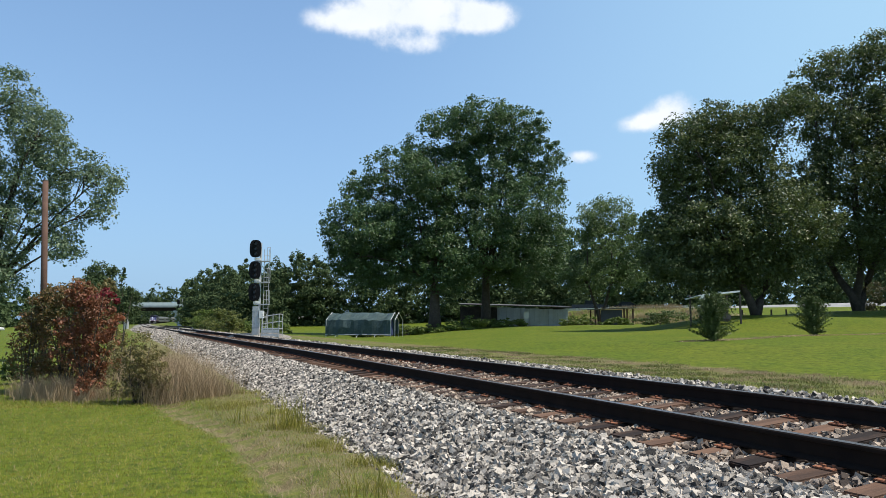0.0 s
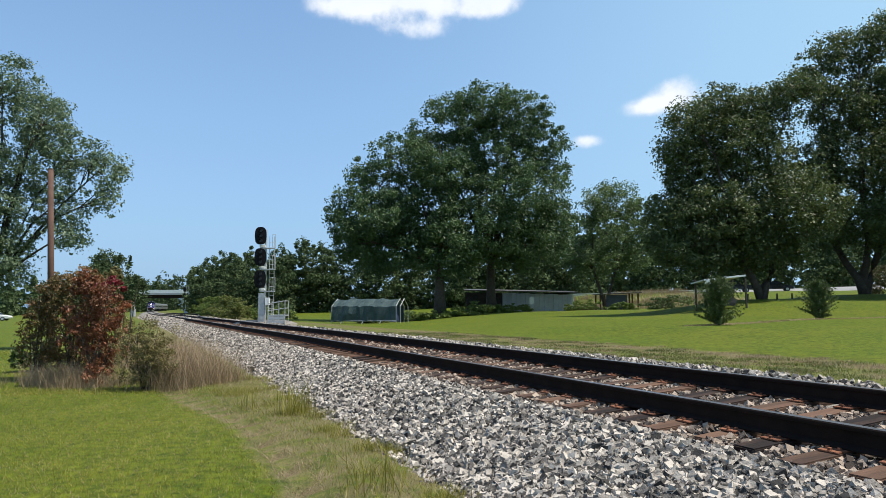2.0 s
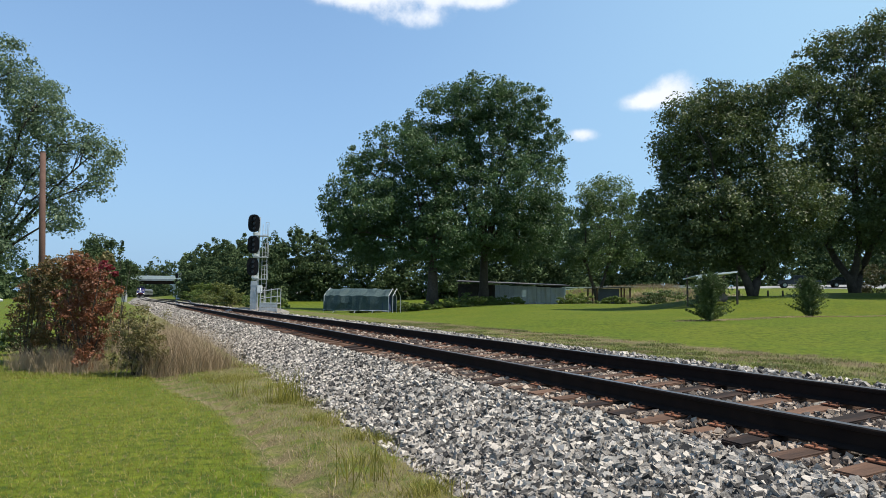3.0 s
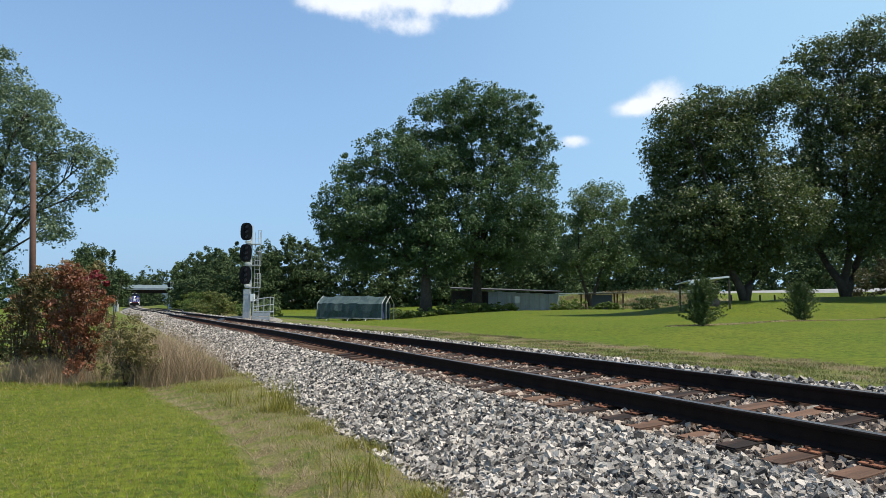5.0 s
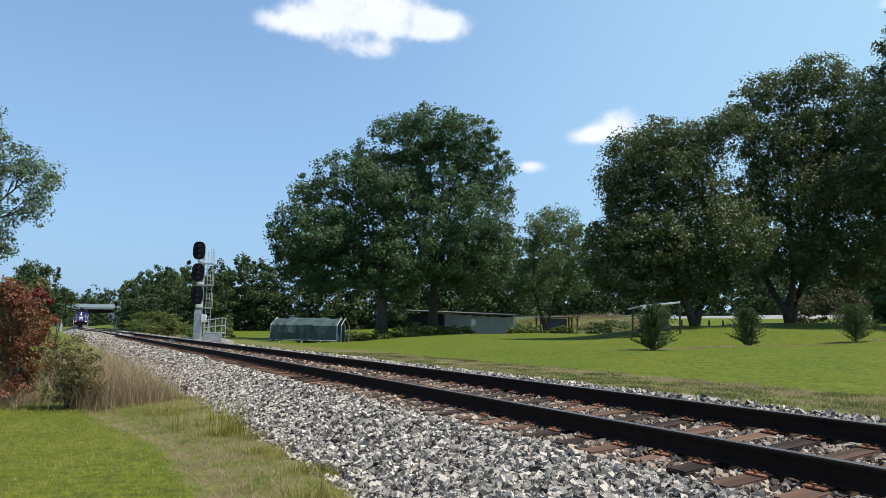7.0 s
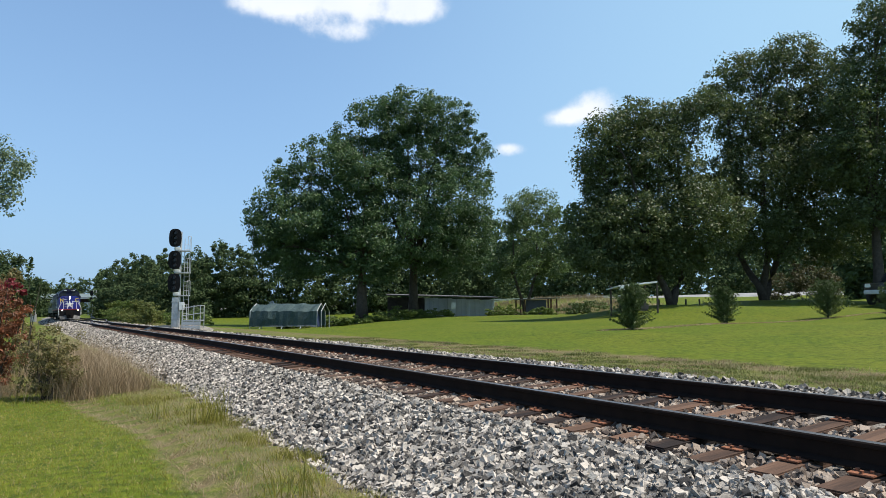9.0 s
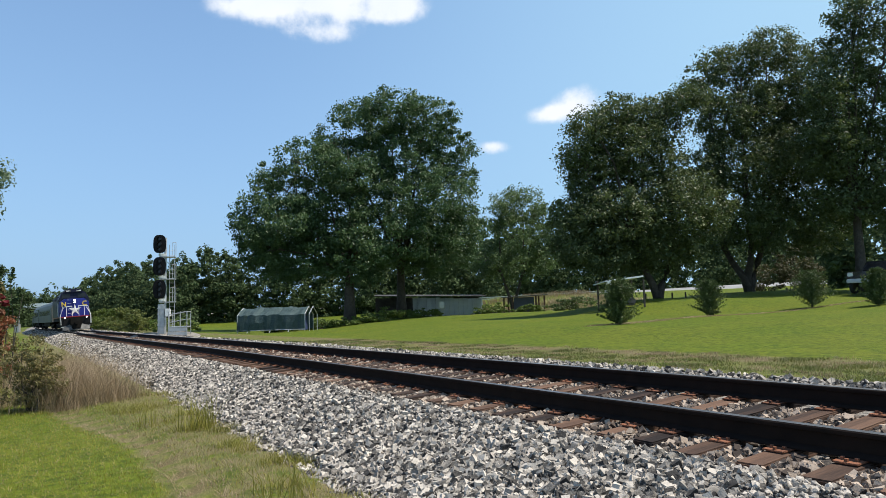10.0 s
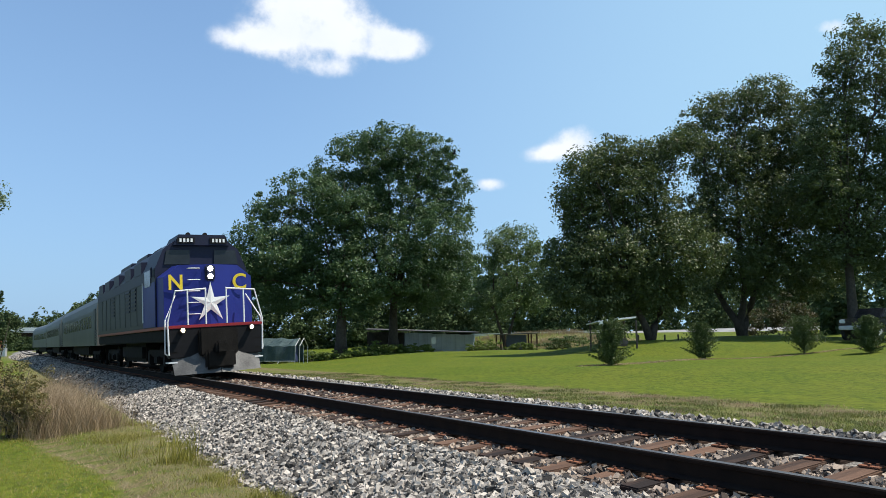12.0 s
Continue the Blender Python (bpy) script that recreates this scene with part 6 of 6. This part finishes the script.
    part("hood", bm, M["loco_grey"], root, "silver grey hood")
    bm = bmesh.new()
    prism(bm, [(-1.25, 4.05), (1.25, 4.05), (0.95, 4.40), (-0.95, 4.40)], -4.6, 8.4)
    part("hood_roof", bm, M["loco_dark"], root)
    for y, L, h in ((-3.0, 1.6, 0.22), (0.2, 2.6, 0.28), (4.6, 3.2, 0.30)):
        bm = bmesh.new()
        box(bm, -0.75, 0.75, y - L / 2, y + L / 2, 4.40, 4.40 + h, 0.05)
        part("roof_vent", bm, M["loco_dark"], root)
    for s in (-1, 1):
        for k in range(9):                       # hood doors, some with louvres
            y = -4.1 + 1.42 * k
            bm = bmesh.new()
            box(bm, s * 1.558 - 0.012, s * 1.558 + 0.012, y - 0.62, y + 0.62, 1.75, 3.16)
            door = part("hood_door", bm, M["loco_grey"], root)
            if k in (1, 2, 5):
                for q in range(6):
                    bm = bmesh.new()
                    box(bm, s * 1.575 - 0.02, s * 1.575 + 0.02, y - 0.5, y + 0.5, 2.3 + 0.15 * q, 2.38 + 0.15 * q)
                    part("louvre", bm, M["loco_dark"], door)
        bm = bmesh.new()
        box(bm, s * 1.556 - 0.010, s * 1.556 + 0.010, -4.68, 8.5, 3.18, 3.54)
        part("side_band", bm, M["loco_dark"], root, "dark blue band under the roof")
        for y in (-3.6, -1.2, 1.9, 4.9, 7.2):
            bm = bmesh.new()
            box(bm, s * 1.40 - 0.16, s * 1.40 + 0.16, y - 0.75, y + 0.75, 3.56, 4.0, 0.0, None)
            part("radiator_grille", bm, M["loco_dark"], root)
        bm = bmesh.new()
        tube(bm, [(s * 1.62, -4.9, 1.8), (s * 1.62, -4.9, 3.2)], 0.02, 6)
        part("grab_iron", bm, M["white"], root)
    for s in (-0.5, 0.5):
        bm = bmesh.new()
        tube(bm, [(s * 0.6, -5.9, 4.72), (s * 0.6, -6.4, 4.76)], [0.05, 0.09], 10)
        part("horn", bm, M["under"], root)
    return root


def coach(label):
    root = thing("passenger_coach", Matrix.Identity(4), label, "railway coach", "coaches of the train")
    H = 12.8
    arc = [(-1.52, 1.12), (-1.53, 3.05), (-1.46, 3.50), (-1.22, 3.86), (-0.80, 4.08), (0, 4.17), (0.80, 4.08), (1.22, 3.86), (1.46, 3.50), (1.53, 3.05), (1.52, 1.12)]
    bm = bmesh.new()
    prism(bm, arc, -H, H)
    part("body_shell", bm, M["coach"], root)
    for s in (-1, 1):
        for k in range(13):
            y = -9.6 + 1.6 * k
            bm = bmesh.new()
            box(bm, s * 1.527 - 0.014, s * 1.527 + 0.014, y - 0.55, y + 0.55, 2.15, 2.85)
            w = part("window", bm, M["glass"], root)
        for k in range(5):
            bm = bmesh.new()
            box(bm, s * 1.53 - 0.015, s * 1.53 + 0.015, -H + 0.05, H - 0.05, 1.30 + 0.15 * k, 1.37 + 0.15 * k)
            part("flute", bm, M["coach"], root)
        for y in (-11.9, 11.9):
            bm = bmesh.new()
            box(bm, s * 1.535 - 0.014, s * 1.535 + 0.014, y - 0.4, y + 0.4, 1.15, 3.15)
            part("door", bm, M["loco_grey"], root)
    bm = bmesh.new()
    box(bm, -1.2, 1.2, -5.5, 5.5, 0.5, 1.12, 0.08)
    part("equipment_box", bm, M["under"], root)
    bm = bmesh.new()
    for y in (-H - 0.3, H):
        box(bm, -0.6, 0.6, y, y + 0.3, 1.1, 3.4, 0.05)
    part("gangway", bm, M["tyre"], root)
    for y in (-9.1, 9.1):
        truck(root, y, 2.6, 0.457, 1.08)
    return root


def small_bird():
    """A dark bird on the wing, its beak towards +x."""
    root = thing("bird", Matrix.Identity(4), "small dark bird flying off from the oak", "bird")
    bm = bmesh.new()
    tube(bm, [(-0.20, 0, 0), (-0.12, 0, 0.01), (0.0, 0, 0), (0.10, 0, 0.02), (0.17, 0, 0.05), (0.23, 0, 0.045)], [0.02, 0.05, 0.075, 0.06, 0.04, 0.008], 9)
    part("body", bm, M["black"], root, smooth=True)
    for s in (-1, 1):
        bm = bmesh.new()
        vs = [bm.verts.new(q) for q in ((0.10, s * 0.04, 0.03), (0.13, s * 0.22, 0.14), (0.02, s * 0.46, 0.26), (-0.07, s * 0.25, 0.15), (-0.10, s * 0.04, 0.03))]
        bm.faces.new(vs)
        bmesh.ops.solidify(bm, geom=bm.faces[:], thickness=0.012)
        part("wing", bm, M["black"], root)
    bm = bmesh.new()
    vs = [bm.verts.new(q) for q in ((-0.17, 0.02, 0), (-0.17, -0.02, 0), (-0.36, -0.06, 0), (-0.36, 0.06, 0))]
    bm.faces.new(vs)
    bmesh.ops.solidify(bm, geom=bm.faces[:], thickness=0.01)
    part("tail", bm, M["black"], root)
    return root


BIRD = small_bird()
LOCO = locomotive()
LOCO.scale = (1.0, 1.0, 1.05)
COACH = coach("silver stainless steel passenger coach with dark windows")
COACHES = [COACH] + [copy_thing(COACH, Matrix.Identity(4)) for _ in range(2)]


# ---------------------------------------------------------------- pieces of the track, many
make_ties()

# ---------------------------------------------------------------- what moves
SPEED = 33.5
NOSE_AT_END = float(np.interp(23.3, LINE[:, 1], ARC))       # where the plow stands at 12 s


def on_bogies(mid, half):
    """The pose of a vehicle whose two trucks stand on the track at mid -+ half."""
    f, _, _, u = on_track(mid - half, 0.10)
    r, _, _, u2 = on_track(mid + half, 0.10)
    y = (r - f).normalized()
    up = (u + u2).normalized()
    x = y.cross(up).normalized()
    up = x.cross(y)
    return Matrix.Translation((f + r) / 2) @ Matrix((x, y, up)).transposed().to_4x4()


def motions():
    times = [0.5 * k for k in range(25)]
    rows = {LOCO: []}
    for t in times:
        nose = NOSE_AT_END + SPEED * (12.0 - t)
        rows[LOCO].append((t, on_bogies(nose + 9.2, 5.4)))
        for k, c in enumerate(COACHES):
            rows.setdefault(c, []).append((t, on_bogies(nose + 18.4 + 13.3 + 26.2 * k, 9.1)))
    for ob, r in rows.items():
        walk(ob, r)
    def aloft(az, el, d, turn, bank=0.0):
        a, e = radians(az), radians(el)
        return pose(d * math.sin(a) * math.cos(e), d * math.cos(a) * math.cos(e), EYE[2] + d * math.sin(e), bank, 0, turn)
    # it sits in the oak until 11 s
    walk(BIRD, [(0.0, aloft(3.9, 16.6, 70, 0)), (10.9, aloft(3.9, 16.6, 70, 0)), (11.2, aloft(6.3, 17.8, 68, -5, 20)), (11.5, aloft(7.5, 17.06, 66, -10, -25)),
                (11.8, aloft(8.2, 16.3, 64, -20, 30)), (12.0, aloft(8.75, 16.15, 62, -30, 40))])
    for ob, lead in ((ROAD_CAR, 72.2), (ROAD_PICKUP, 66.3)):
        path = []
        for t in (0.0, 1.0, 2.0, 3.0, 4.0, 6.0, 8.0, 10.0, 12.0):
            p, d = road_at(min(lead + 10.0 * t, ROAD_ARC[-1] - 3), -1.6)
            path.append((t, pose(p.x, p.y, p.z + 0.04, 0, 0, math.degrees(math.atan2(d[1], d[0])))))
        walk(ob, path)


motions()
